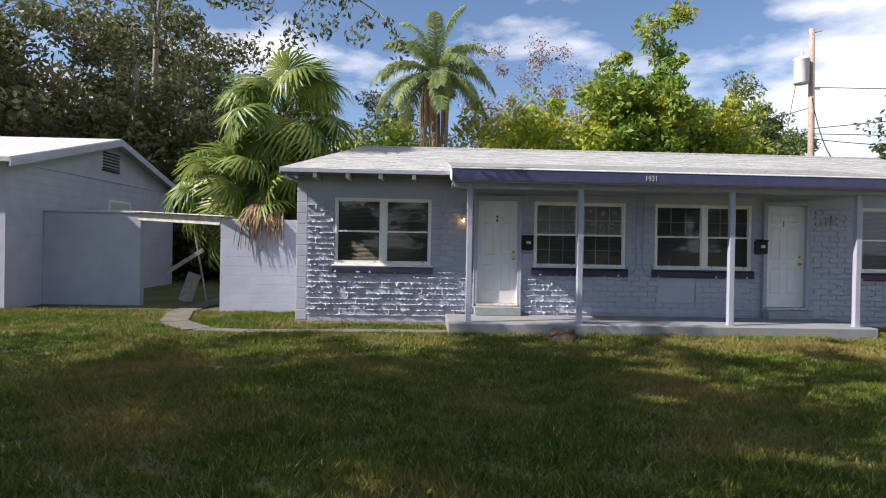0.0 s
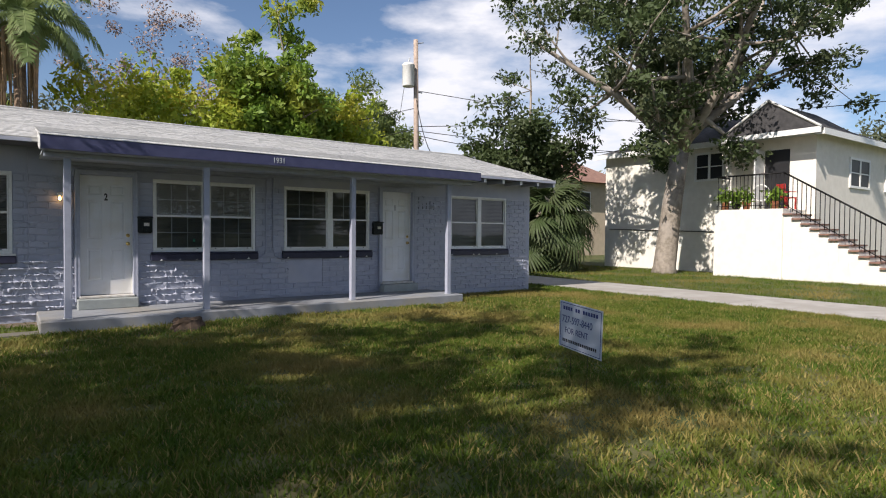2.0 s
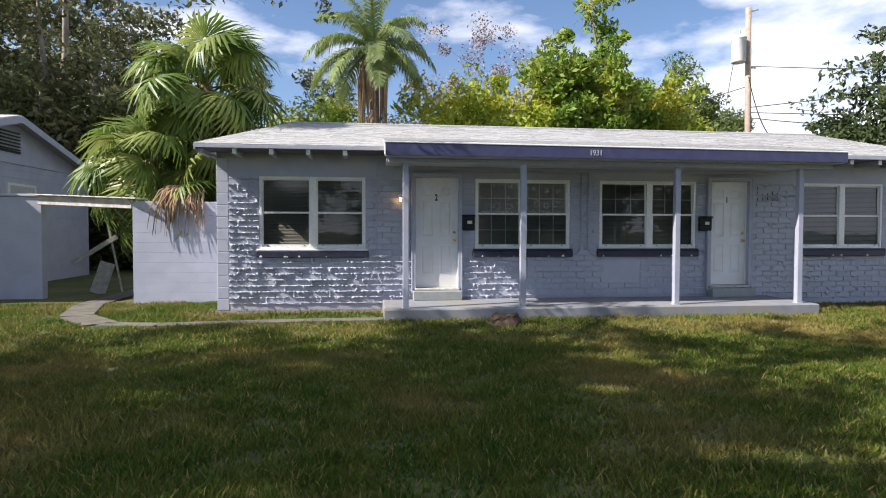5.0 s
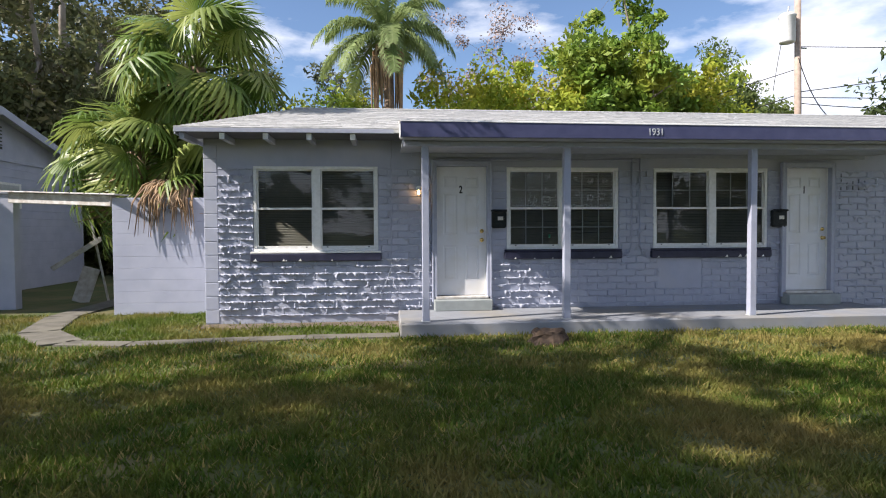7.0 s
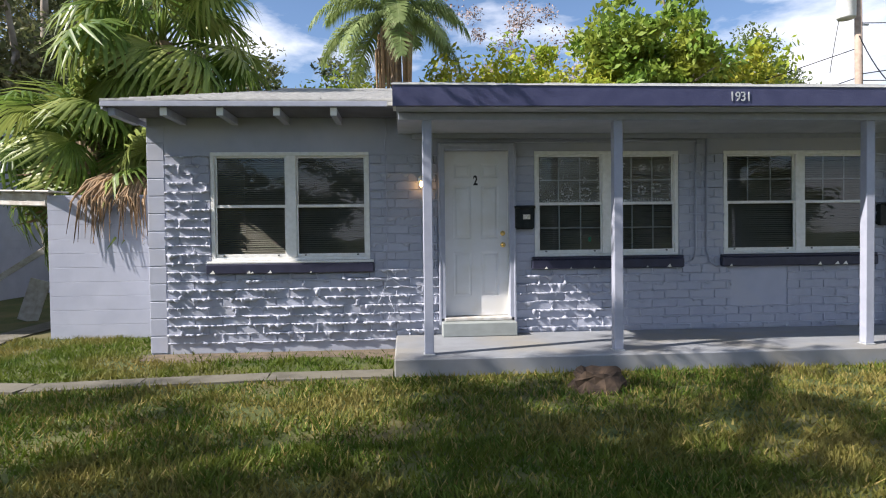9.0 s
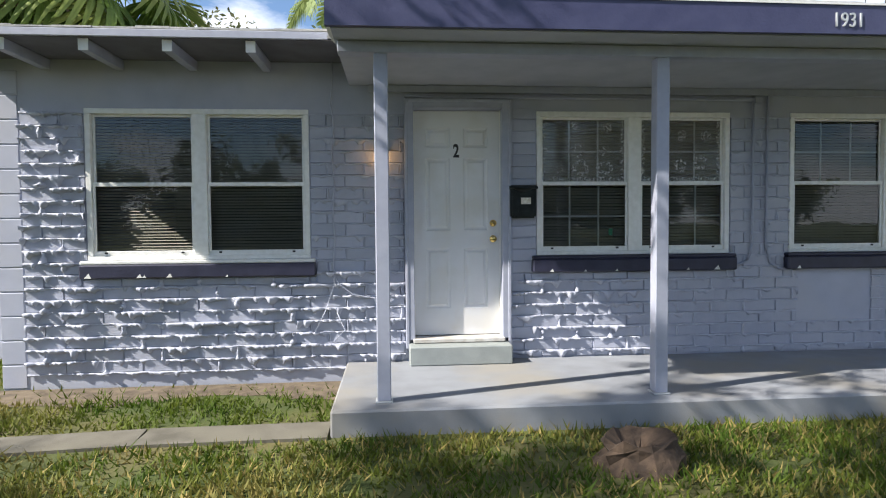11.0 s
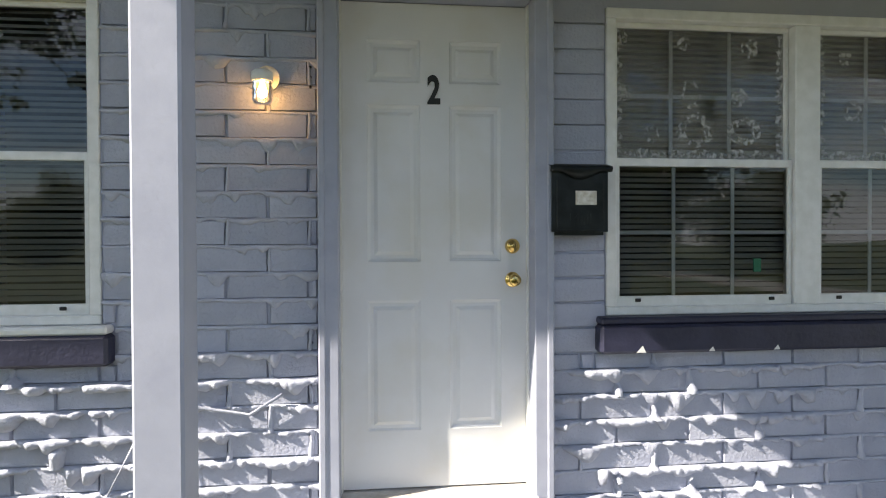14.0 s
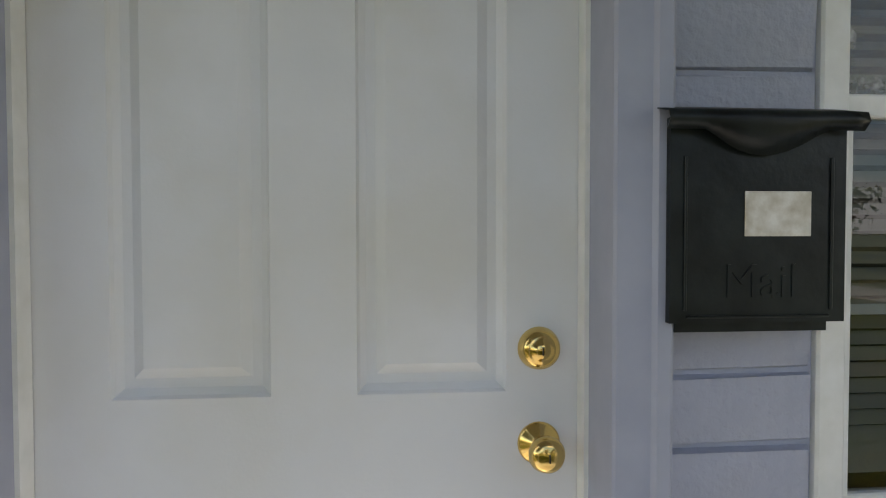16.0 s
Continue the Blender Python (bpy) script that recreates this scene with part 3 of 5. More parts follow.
# thin uneven spray film over the same panes
HAZE = SPRAY.copy()
HAZE.name = "thin white spray"
for nd in HAZE.node_tree.nodes:
    if nd.type == "MAP_RANGE":
        nd.inputs["From Min"].default_value, nd.inputs["From Max"].default_value = 0.30, 0.80
        nd.inputs["To Min"].default_value, nd.inputs["To Max"].default_value = 0.04, 0.30
    elif nd.type == "TEX_NOISE":
        nd.inputs["Scale"].default_value = 9
for a, b in ((2.262, 3.075), (3.205, 4.01)):
    hz = mesh_ob("spray_film", [(a, Y + 0.0407, 1.76), (b, Y + 0.0407, 1.76), (b, Y + 0.0407, 2.35), (a, Y + 0.0407, 2.35)], [(0, 1, 2, 3)], HAZE)
    tagged(hz, "thin cloudy white spray film on the window pane", "window decal", "spray films")

# ---- doors ----
def panel_door(x0, x1, k, number):
    d = empty("door_%d" % k, "closed white six panel entry door with brass locks", "door", kind="structure")
    w, h = x1 - x0, DZ1 - DZ0
    xs = [0, 0.108, 0.333, 0.458, 0.682, w]
    zs = [0, 0.245, 0.80, 0.965, 1.63, 1.725, 1.905, h]
    bm = bmesh.new()
    grid = [[bm.verts.new((x, 0, z)) for x in xs] for z in zs]
    panels = []
    for j in range(7):
        for i in range(5):
            q = bm.faces.new((grid[j][i], grid[j][i + 1], grid[j + 1][i + 1], grid[j + 1][i]))
            if i in (1, 3) and j in (1, 3, 5):
                panels.append(q)
    for q in panels:
        for thick, deep in ((0.004, -0.007), (0.010, -0.006), (0.014, 0.0), (0.016, 0.009)):
            bmesh.ops.inset_region(bm, faces=[q], thickness=thick, depth=deep, use_even_offset=True)
    edge = [e for e in bm.edges if e.is_boundary]
    ext = bmesh.ops.extrude_edge_only(bm, edges=edge)
    bmesh.ops.translate(bm, vec=(0, 0.04, 0), verts=[v for v in ext["geom"] if isinstance(v, bmesh.types.BMVert)])
    leaf = from_bm("leaf", bm, DOORWHITE, d)
    leaf.location = (x0, Y + 0.055, DZ0)
    f0 = Y - 0.077
    boxes("jamb", [(x0 - 0.06, x0 - 0.004, f0, Y + 0.12, DZ0 - 0.02, DZ1 + 0.06), (x1 + 0.004, x1 + 0.06, f0, Y + 0.12, DZ0 - 0.02, DZ1 + 0.06), (x0 - 0.004, x1 + 0.004, f0 + 0.001, Y + 0.12, DZ1 + 0.004, DZ1 + 0.06)], TRIM, d, 0.004)
    boxes("stop", [(x0 - 0.004, x0 + 0.003, Y + 0.02, Y + 0.053, DZ0, DZ1), (x1 - 0.003, x1 + 0.004, Y + 0.02, Y + 0.053, DZ0, DZ1)], WHITE, d)
    boxes("casing", [(x0 - 0.085, x0 - 0.055, Y - 0.083, Y - 0.005, DZ0 - 0.1, DZ1 + 0.085), (x1 + 0.055, x1 + 0.085, Y - 0.083, Y - 0.005, DZ0 - 0.1, DZ1 + 0.085), (x0 - 0.055, x1 + 0.055, Y - 0.082, Y - 0.005, DZ1 + 0.055, DZ1 + 0.085)], TRIM, d, 0.006)
    boxes("threshold", [(x0 - 0.02, x1 + 0.02, Y - 0.11, Y + 0.12, DZ0 - 0.045, DZ0 - 0.008)], OLDWOOD, d, 0.006)
    face = Y + 0.055
    out = pose(0, 0, 0, 90, 0, 0)
    for z, kind in ((1.39 - 0.0, 0), (1.245, 1)):
        m = Matrix.Translation((x1 - 0.062, face, z)) @ out
        if kind == 0:
            lathe("deadbolt", [(0.0, 0.026), (0.012, 0.026), (0.014, 0.022), (0.020, 0.021), (0.029, 0.014), (0.032, 0.004), (0.033, 0)], BRASS, d, 28, m)
            boxes("keyhole", [(x1 - 0.063, x1 - 0.061, face - 0.028, face - 0.0255, z - 0.006, z + 0.006)], INK, d)
        else:
            lathe("knob", [(0.0, 0.066), (0.014, 0.065), (0.023, 0.060), (0.027, 0.050), (0.025, 0.040), (0.015, 0.032), (0.012, 0.020), (0.015, 0.010), (0.030, 0.006), (0.033, 0.0)], BRASS, d, 28, m)
            boxes("keyhole", [(x1 - 0.063, x1 - 0.061, face - 0.068, face - 0.0655, z - 0.006, z + 0.006)], INK, d)
    writing("number", number, 0.165, pose(0.5 * (x0 + x1) - 0.005, face - 0.004, 2.05), INK, d, 0.002, 0.68, 0.005)
    st = boxes("door_step", [(x0 - 0.06, x1 + 0.06, Y - 0.25, Y - 0.03, SLAB, DZ0 - 0.05)], STEPGREY, None, 0.01)
    tagged(st, "grey green painted concrete step under the door", "step", "door steps")


panel_door(*DOORS[0], 1, "2")
panel_door(*DOORS[1], 2, "1")


def mailbox(x, z):
    """Wall letter box: body, overhanging lid with a curled lip, pressed border, paper label."""
    b = empty("mailbox", "black metal wall mailbox with stained paper label", "mailbox", "mailboxes")
    b.location = (x, Y - 0.012, z)
    w, h, t = 0.119, 0.278, 0.082
    bm = bmesh.new()
    add_box(bm, -w, w, -t, 0, 0, h)
    bmesh.ops.bevel(bm, geom=[e for e in bm.edges if all(v.co.z < 0.01 for v in e.verts)], offset=0.014, segments=2, affect="EDGES")
    from_bm("body", bm, BLACKM, b)
    # lid: sloping sheet, dented lip that dips in the middle
    vs, fs = [], []
    n = 17
    for i in range(n):
        u = -1 + 2 * i / (n - 1)
        dip = 0.032 * max(0, 1 - (u / 0.62) ** 2) ** 1.2
        xx = u * (w + 0.012)
        vs += [(xx, 0.004, h + 0.022), (xx, -t * 0.5, h + 0.020), (xx, -t - 0.020, h + 0.004), (xx, -t - 0.024, h - 0.006), (xx, -t - 0.014 + dip * 0.3, h - 0.016 - dip)]
    for i in range(n - 1):
        for j in range(4):
            k = i * 5 + j
            fs.append((k, k + 5, k + 6, k + 1))
    lid = mesh_ob("lid", vs, fs, BLACKM, b, True)
    so = lid.modifiers.new("thick", "SOLIDIFY")
    so.thickness = 0.002
    boxes("border", [(-w + 0.022, w - 0.022, -t - 0.003, -t, 0.020, 0.024), (-w + 0.018, -w + 0.022, -t - 0.003, -t, 0.03, h - 0.05), (w - 0.022, w - 0.018, -t - 0.003, -t, 0.03, h - 0.05)], BLACKM, b, 0.001)
    boxes("label", [(-0.020, 0.070, -t - 0.0025, -t - 0.0005, 0.126, 0.184)], PAPER, b, 0.0006)
    writing("letters", "Mail", 0.062, pose(0.004, -t - 0.0008, 0.066), BLACKM, b, 0.001)
    return b


m1 = mailbox(2.066, 1.434)
copy_thing(m1, pose(6.82, Y - 0.012, 1.434))

# ---- jelly jar porch lamp ----
lamp = empty("porch_lamp", "small lit white wall lamp with ribbed glass jar", "wall lamp")
lamp.location = (0.80, Y - 0.03, 2.06)
lathe("base", [(0.0, 0.0), (0.046, 0.0), (0.05, -0.006), (0.05, -0.02)], WHITE, lamp, 20, pose(0, -0.005, 0, 90, 0, 0) @ Matrix.Diagonal((1, 1, -1, 1)))
lathe("cap", [(0.0, 0.02), (0.03, 0.02), (0.04, 0.012), (0.042, -0.022), (0.038, -0.024)], WHITE, lamp, 20, pose(-0.01, -0.065, 0.0))
boxes("arm", [(-0.02, 0.01, -0.06, 0.0, -0.012, 0.014)], WHITE, lamp, 0.004)
jar = lathe("jar", [(0.036, -0.022), (0.041, -0.03), (0.036, -0.036), (0.041, -0.05), (0.036, -0.06), (0.041, -0.072), (0.037, -0.084), (0.040, -0.096), (0.030, -0.112), (0.0, -0.114)], CLEAR, lamp, 24, pose(-0.01, -0.065, 0.0))
jar.visible_shadow = False
lathe("bulb", [(0.009, -0.022), (0.012, -0.04), (0.020, -0.062), (0.018, -0.08), (0.0, -0.09)], BULB, lamp, 16, pose(-0.01, -0.065, 0.0))

# ---- conduits and cable ----
def cable(name, pts, r, material, label, cat):
    return tagged(tubes(name, [(pts, r)], material, None, 6), label, cat)


cable("conduit", [(4.28, Y - 0.03, 2.62), (4.28, Y - 0.03, 1.15), (4.24, Y - 0.03, 1.02), (4.16, Y - 0.03, 0.98), (4.1, Y - 0.01, 0.98)], 0.013, TRIM, "grey painted conduit running down the wall", "conduit")
cable("conduit", [(4.42, Y - 0.03, 2.62), (4.42, Y - 0.03, 1.15), (4.46, Y - 0.03, 1.0), (4.55, Y - 0.03, 0.94), (4.66, Y - 0.01, 0.93)], 0.013, TRIM, "grey painted conduit running down the wall", "conduit")
cable("cable", [(0.36 + 0.008 * math.sin(i * 1.3), Y - 0.026, 2.84 - i * 0.1) for i in range(20)] + [(0.40, Y - 0.04, 0.86), (0.52, Y - 0.05, 0.76), (0.72, Y - 0.04, 0.72), (0.85, Y - 0.045, 0.80)], 0.007, MORTAR, "painted cable hanging down the brick wall", "cable")
cable("cable", [(0.355, Y - 0.026, 1.0), (0.36, Y - 0.05, 0.85), (0.28, Y - 0.05, 0.62), (0.18, Y - 0.05, 0.42), (0.20, Y - 0.045, 0.32), (0.34, Y - 0.04, 0.33), (0.45, Y - 0.045, 0.44), (0.38, Y - 0.05, 0.6)], 0.004, MORTAR, "thin pale wire looped against the bricks", "wire")
bx = boxes("junction_box", [(4.28, 4.36, Y - 0.06, Y - 0.006, 2.49, 2.55)], TRIM, None, 0.006)
tagged(bx, "small grey junction box under the porch ceiling", "junction box")
gl = boxes("conduit_run", [(1.0, 4.28, Y - 0.05, Y - 0.018, 2.515, 2.54)], TRIM, None, 0.006)
tagged(gl, "grey painted conduit along the wall top", "conduit")

# open joints above and beside the second door, old screw holes by the first
for i in range(11):
    x, z = 7.96 + 0.108 * (i % 5), 2.03 + 0.108 * (i // 5) + 0.012 * (i % 3)
    boxes("open_joint", [(x - 0.009, x + 0.009, Y - 0.0145, Y - 0.010, z, z + 0.07)], INK, wall)
holes = empty("screw_holes", "old dark screw holes beside the door", "screw holes")
for z in (2.12, 2.08, 2.04, 1.06, 1.03, 1.0):
    lathe("hole", [(0.0, 0.004), (0.006, 0.004), (0.006, 0.0)], INK, holes, 8, pose(0.965, Y - 0.013, z, 90, 0, 0))
clip = boxes("green_clip", [(2.90, 2.935, Y + 0.012, Y + 0.0155, 1.27, 1.33)], mat("green plastic", (0.01, 0.12, 0.06), bump=0), None)
tagged(clip, "small green plastic tag on window pane", "tag")
fix = lathe("flood_lamp", [(0.0, 0.0), (0.07, 0.0), (0.07, 0.02), (0.03, 0.035), (0.03, 0.09), (0.05, 0.12), (0.0, 0.12)], STUCCO, None, 16, pose(8.32, Y - 0.03, 2.12, 90, 0, 0))
tagged(fix, "grey painted round wall light fitting", "wall fitting")

# ---- rotten stump ----
vs, fs = [], []
rs = random.Random(4)
for j in range(7):
    for i in range(16):
        a = 2 * math.pi * i / 16
        r = (0.26, 0.22, 0.19, 0.185, 0.17, 0.10, 0.03)[j] * (1 + 0.35 * noise.noise((3 * math.cos(a), 3 * math.sin(a), j * 0.7)))
        z = (-0.02, 0.03, 0.08, 0.13, 0.17, 0.12, 0.07)[j] + 0.06 * noise.noise((2 * math.cos(a), 2 * math.sin(a), j + 5)) * (j > 1)
        vs.append((2.33 + 1.15 * r * math.cos(a), 9.78 + r * math.sin(a), G + z))
for j in range(6):
    for i in range(16):
        fs.append((j * 16 + i, j * 16 + (i + 1) % 16, (j + 1) * 16 + (i + 1) % 16, (j + 1) * 16 + i))
tagged(mesh_ob("tree_stump", vs, fs, STUMPM), "small rotten brown tree stump in the lawn", "stump")

# ---- yard sign ----
sign = empty("yard_sign", "white plastic for rent sign on wire legs", "sign")
sign.matrix_world = pose(4.50, 3.87, G, 2, 4, -99)
boxes("board", [(-0.305, 0.305, -0.003, 0.003, 0.40, 0.855)], SIGNSHADED, sign, 0.001)
boxes("border", [(-0.29, 0.29, -0.0045, -0.0032, 0.836, 0.842), (-0.29, 0.29, -0.0045, -0.0032, 0.413, 0.419), (-0.29, -0.284, -0.0045, -0.0032, 0.419, 0.836), (0.284, 0.29, -0.0045, -0.0032, 0.419, 0.836)], SIGNBLUE, sign)
boxes("headline", [(-0.25 + i * 0.036, -0.25 + i * 0.036 + 0.026, -0.0045, -0.0032, 0.775, 0.81) for i in range(14) if i not in (4, 7)], SIGNBLUE, sign)["kind"] = "stuff"
writing("phone", "727-597-8440", 0.10, pose(-0.045, -0.004, 0.68), SIGNBLUE, sign, 0.0008, 0.78)
writing("offer", "FOR RENT", 0.085, pose(-0.05, -0.004, 0.575), SIGNBLUE, sign, 0.0008, 0.85)
boxes("footline", [(-0.25 + i * 0.026, -0.25 + i * 0.026 + 0.018, -0.0045, -0.0032, 0.46, 0.49) for i in range(19)], INK, sign)
tubes("wire_legs", [([(x, 0, -0.1), (x, 0, 0.5)], 0.002) for x in (-0.12, 0.12)], IRON, sign, 6)

# ---- garden wall, gate beam, side wall ----
GY = 13.2
garden = boxes("wall_garden", [(-4.45, WX0 - 0.004, GY, GY + 0.2, G - 0.2, 2.0)], NBWALL)
tagged(garden, "pale grey painted concrete block garden wall", "wall", kind="structure")
for i in range(10):
    boxes("block_course", [(-4.447, WX0 - 0.008, GY - 0.006, GY + 0.1, G + i * 0.203, G + i * 0.203 + 0.2005)], NBWALL, garden, 0.003)
fence = boxes("wall_side", [(-8.88, -6.65, 14.2, 14.4, G - 0.2, 2.12)], NBWALL)
tagged(fence, "blue grey painted block wall beside the gateway", "wall", kind="structure")
boxes("coping", [(-8.875, -6.63, 14.17, 14.43, 2.123, 2.18)], NBWALL, fence, 0.012)
beam = boxes("gate_beam", [(0, 2.35, -0.06, 0.06, -0.19, 0)], OLDWOOD, None, 0.012, turn=pose(-6.62, 14.1, 2.14, 0, 2.5, -21.5))
tagged(beam, "peeling white timber beam over the gateway", "beam")
rim = boxes("beam_cap", [(-0.1 + i * 0.33, 0.215 + i * 0.33, -0.16, 0.16, 0.003, 0.03) for i in range(8)], OLDWOOD, None, 0.008, turn=pose(-6.62, 14.1, 2.14, 0, 2.5, -21.5))
tagged(rim, "broken timber boards on the gate beam", "boards")
board = empty("leaning_board", "old white boards leaning in the gateway", "board")
board.matrix_world = pose(-6.0, 15.2, G, 0, 18, 10)
boxes("plank", [(-0.16, 0.16, 0, 0.03, 0, 0.75)], OLDWOOD, board, 0.004)
boxes("brace", [(-0.9, -0.8, -0.05, -0.02, 0.0, 1.1)], OLDWOOD, board, 0.004, turn=pose(0, 0, 0, 0, 38, 0))
boxes("pole", [(0.18, 0.22, 0.04, 0.08, 0, 1.9)], OLDWOOD, board, 0.004, turn=pose(0.35, 0, 0, 0, -28, 0))
fp = empty("wire_fence", "rusty wire fence gate behind the gateway", "fence")
fp.location = (-6.4, 19.5, G)
for x in (0, 1.2, 2.4, 3.4):
    tubes("post", [([(x, 0, 0), (x, 0, 1.5)], 0.03)], IRON, fp, 8)
tubes("rail", [([(0, 0, z), (3.4, 0, z)], 0.018) for z in (0.35, 0.7, 1.05, 1.4)], IRON, fp, 6)

# ---- neighbouring house: gable end ----
nb = empty("neighbour_house", "blue grey painted block house with a gable", "house")
NX, NY0, NY1, NZ = -8.9, 12.95, 21.4, 3.2
NR = 0.5 * (NY0 + NY1)
prof = [(NY0, G - 0.2), (NY1, G - 0.2), (NY1, NZ), (NR, 4.28), (NY0, NZ)]
vs = [(NX, y, z) for y, z in prof] + [(NX - 10, y, z) for y, z in prof]
mesh_ob("wall", vs, [(0, 1, 2, 3, 4), (9, 8, 7, 6, 5)] + [(i, i + 5, (i + 1) % 5 + 5, (i + 1) % 5) for i in (0, 1, 4)], NBWALL, nb)
sl = (4.28 - NZ) / (NR - NY0)
for s in (-1, 1):
    ye = NR + s * (NR - NY0 + 0.35)
    ze = 4.35 - sl * (NR - NY0 + 0.35)
    vs = [(NX + 0.3, NR, 4.35), (NX + 0.3, ye, ze), (NX - 10.3, ye, ze), (NX - 10.3, NR, 4.35)]
    vs += [(x, y, z - 0.1) for x, y, z in vs]
    mesh_ob("roof", vs, [(0, 1, 2, 3), (7, 6, 5, 4), (0, 4, 5, 1), (1, 5, 6, 2), (2, 6, 7, 3)], SHINGLE, nb)
    vs = [(NX + 0.31, NR, 4.33), (NX + 0.31, ye, ze - 0.02), (NX + 0.31, ye, ze - 0.20), (NX + 0.31, NR, 4.15)]
    vs += [(x + 0.025, y, z) for x, y, z in vs]
    mesh_ob("rake_board", vs, [(0, 1, 2, 3), (7, 6, 5, 4), (0, 4, 5, 1), (1, 5, 6, 2), (2, 6, 7, 3)], NBWALL, nb)
boxes("vent", [(NX + 0.005, NX + 0.03, NR - 0.45, NR + 0.45, 3.40, 3.46 + i * 0) for i in (0,)] + [(NX + 0.005, NX + 0.05, NR - 0.42, NR + 0.42, 3.48 + i * 0.085, 3.51 + i * 0.085) for i in range(6)], INK, nb)
boxes("band", [(NX + 0.004, NX + 0.035, NY0, NY1, 3.12, 3.2)], NBWALL, nb, 0.005)
boxes("window_frame", [(NX + 0.004, NX + 0.05, 17.0, 18.3, 2.0, 2.62)], WHITE, nb, 0.006)
boxes("window_glass", [(NX + 0.03, NX + 0.054, 17.1, 18.2, 2.06, 2.56)], GALV, nb)
boxes("block_course", [(NX + 0.001, NX + 0.007, NY0 + 0.01, NY1 - 0.01, G + i * 0.2, G + i * 0.2 + 0.196) for i in range(16)], NBWALL, nb, 0.003)

# ---- cream house beyond the drive ----
hb = empty("cream_house", "cream stucco raised house with dark shingle roof", "house")
HX, HY0, HY1, HZ = 23.7, 9.6, 19.0, 5.3
boxes("wall", [(HX, HX + 9, HY0, HY1, G - 0.2, HZ)], CREAM, hb)
cx = HX + 4.5
rv = [(HX - 0.4, HY0 - 0.4, HZ), (HX + 9.4, HY0 - 0.4, HZ), (HX + 9.4, HY1 + 0.4, HZ), (HX - 0.4, HY1 + 0.4, HZ), (cx, HY0 + 3.2, HZ + 1.75), (cx, HY1 - 3.2, HZ + 1.75)]
mesh_ob("roof", rv, [(0, 1, 4), (1, 2, 5, 4), (2, 3, 5), (3, 0, 4, 5), (0, 3, 2, 1)], DARKSHING, hb)
boxes("eave_board", [(HX - 0.43, HX - 0.4, HY0 - 0.4, HY1 + 0.4, HZ - 0.2, HZ + 0.02), (HX - 0.43, HX + 9.4, HY0 - 0.43, HY0 - 0.4, HZ - 0.2, HZ + 0.02)], WHITE, hb)
boxes("soffit", [(HX - 0.4, HX, HY0 - 0.4, HY1 + 0.4, HZ - 0.04, HZ - 0.01), (HX, HX + 9.4, HY0 - 0.4, HY0, HZ - 0.04, HZ - 0.01)], WHITE, hb)
# cross gable over the entrance
gy0, gy1, gx = 9.2, 12.6, HX - 0.9
gm = 0.5 * (gy0 + gy1)
vs = [(gx, gy0, HZ), (gx, gy1, HZ), (gx, gm, HZ + 1.15), (gx + 4, gy0, HZ), (gx + 4, gy1, HZ), (gx + 4, gm, HZ + 1.15)]
mesh_ob("gable", vs, [(0, 2, 1), (0, 3, 5, 2), (1, 2, 5, 4), (0, 1, 4, 3)], DARKSHING, hb)
boxes("gable_trim", [(gx - 0.04, gx - 0.005, gy0 - 0.1, gy1 + 0.1, HZ - 0.2, HZ)], WHITE, hb)
tubes("gable_rake", [([(gx - 0.03, gy0 - 0.1, HZ), (gx - 0.03, gm, HZ + 1.18)], 0.05), ([(gx - 0.03, gy1 + 0.1, HZ), (gx - 0.03, gm, HZ + 1.18)], 0.05)], WHITE, hb, 4)
boxes("porch_wall", [(gx + 0.1, HX - 0.003, 12.3, 12.45, 2.5, HZ - 0.05)], CREAM, hb)
def small_window(y0, y1, z0, z1, front):
    def bx(a0, a1, d0, d1, c0, c1):
        return (HX - d1, HX - d0, a0, a1, c0, c1) if not front else (a0, a1, HY0 - d1, HY0 - d0, c0, c1)
    boxes("window_frame", [bx(y0, y1, 0.002, 0.06, z1 - 0.09, z1), bx(y0, y1, 0.002, 0.06, z0, z0 + 0.09), bx(y0, y0 + 0.09, 0.002, 0.058, z0 + 0.09, z1 - 0.09), bx(y1 - 0.09, y1, 0.002, 0.058, z0 + 0.09, z1 - 0.09),
                           bx(0.5 * (y0 + y1) - 0.05, 0.5 * (y0 + y1) + 0.05, 0.002, 0.057, z0 + 0.09, z1 - 0.09), bx(y0 + 0.09, y1 - 0.09, 0.002, 0.05, 0.5 * (z0 + z1) - 0.02, 0.5 * (z0 + z1) + 0.02)], WHITE, hb)
    boxes("window_pane", [bx(y0 + 0.05, y1 - 0.05, 0.003, 0.03, z0 + 0.05, z1 - 0.05)], INK, hb)
small_window(13.0, 14.3, 3.75, 4.95, False)
small_window(26.6, 28.6, 3.4, 4.6, True)
small_window(30.3, 31.6, 3.4, 4.6, True)
# black panel on the uncut wall stands for the unlit room behind
boxes("doorway", [(HX - 0.02, HX - 0.003, 10.5, 11.4, 2.5, 4.75)], INK, hb)
boxes("door_leaf", [(HX - 0.75, HX - 0.02, 11.42, 11.46, 2.5, 4.75)], WHITE, hb)
boxes("landing", [(21.9, HX - 0.003, 9.9, 12.4, G - 0.2, 2.45)], CREAM, hb, 0.01)
nst = 13
for i in range(nst):
    z = 2.45 - (i + 1) * 2.45 / (nst + 1)
    y1 = 9.9 - i * 0.29
    boxes("stair_base", [(21.95, 23.4, y1 - 0.29, y1 - 0.002, G - 0.2, z - 0.05)], CREAM, hb)
    boxes("tread", [(21.86, 23.45, y1 - 0.31, y1 - 0.003, z - 0.048, z)], BROWNROOF, hb)
slope = (2.45 - 0.15) / (nst * 0.29)
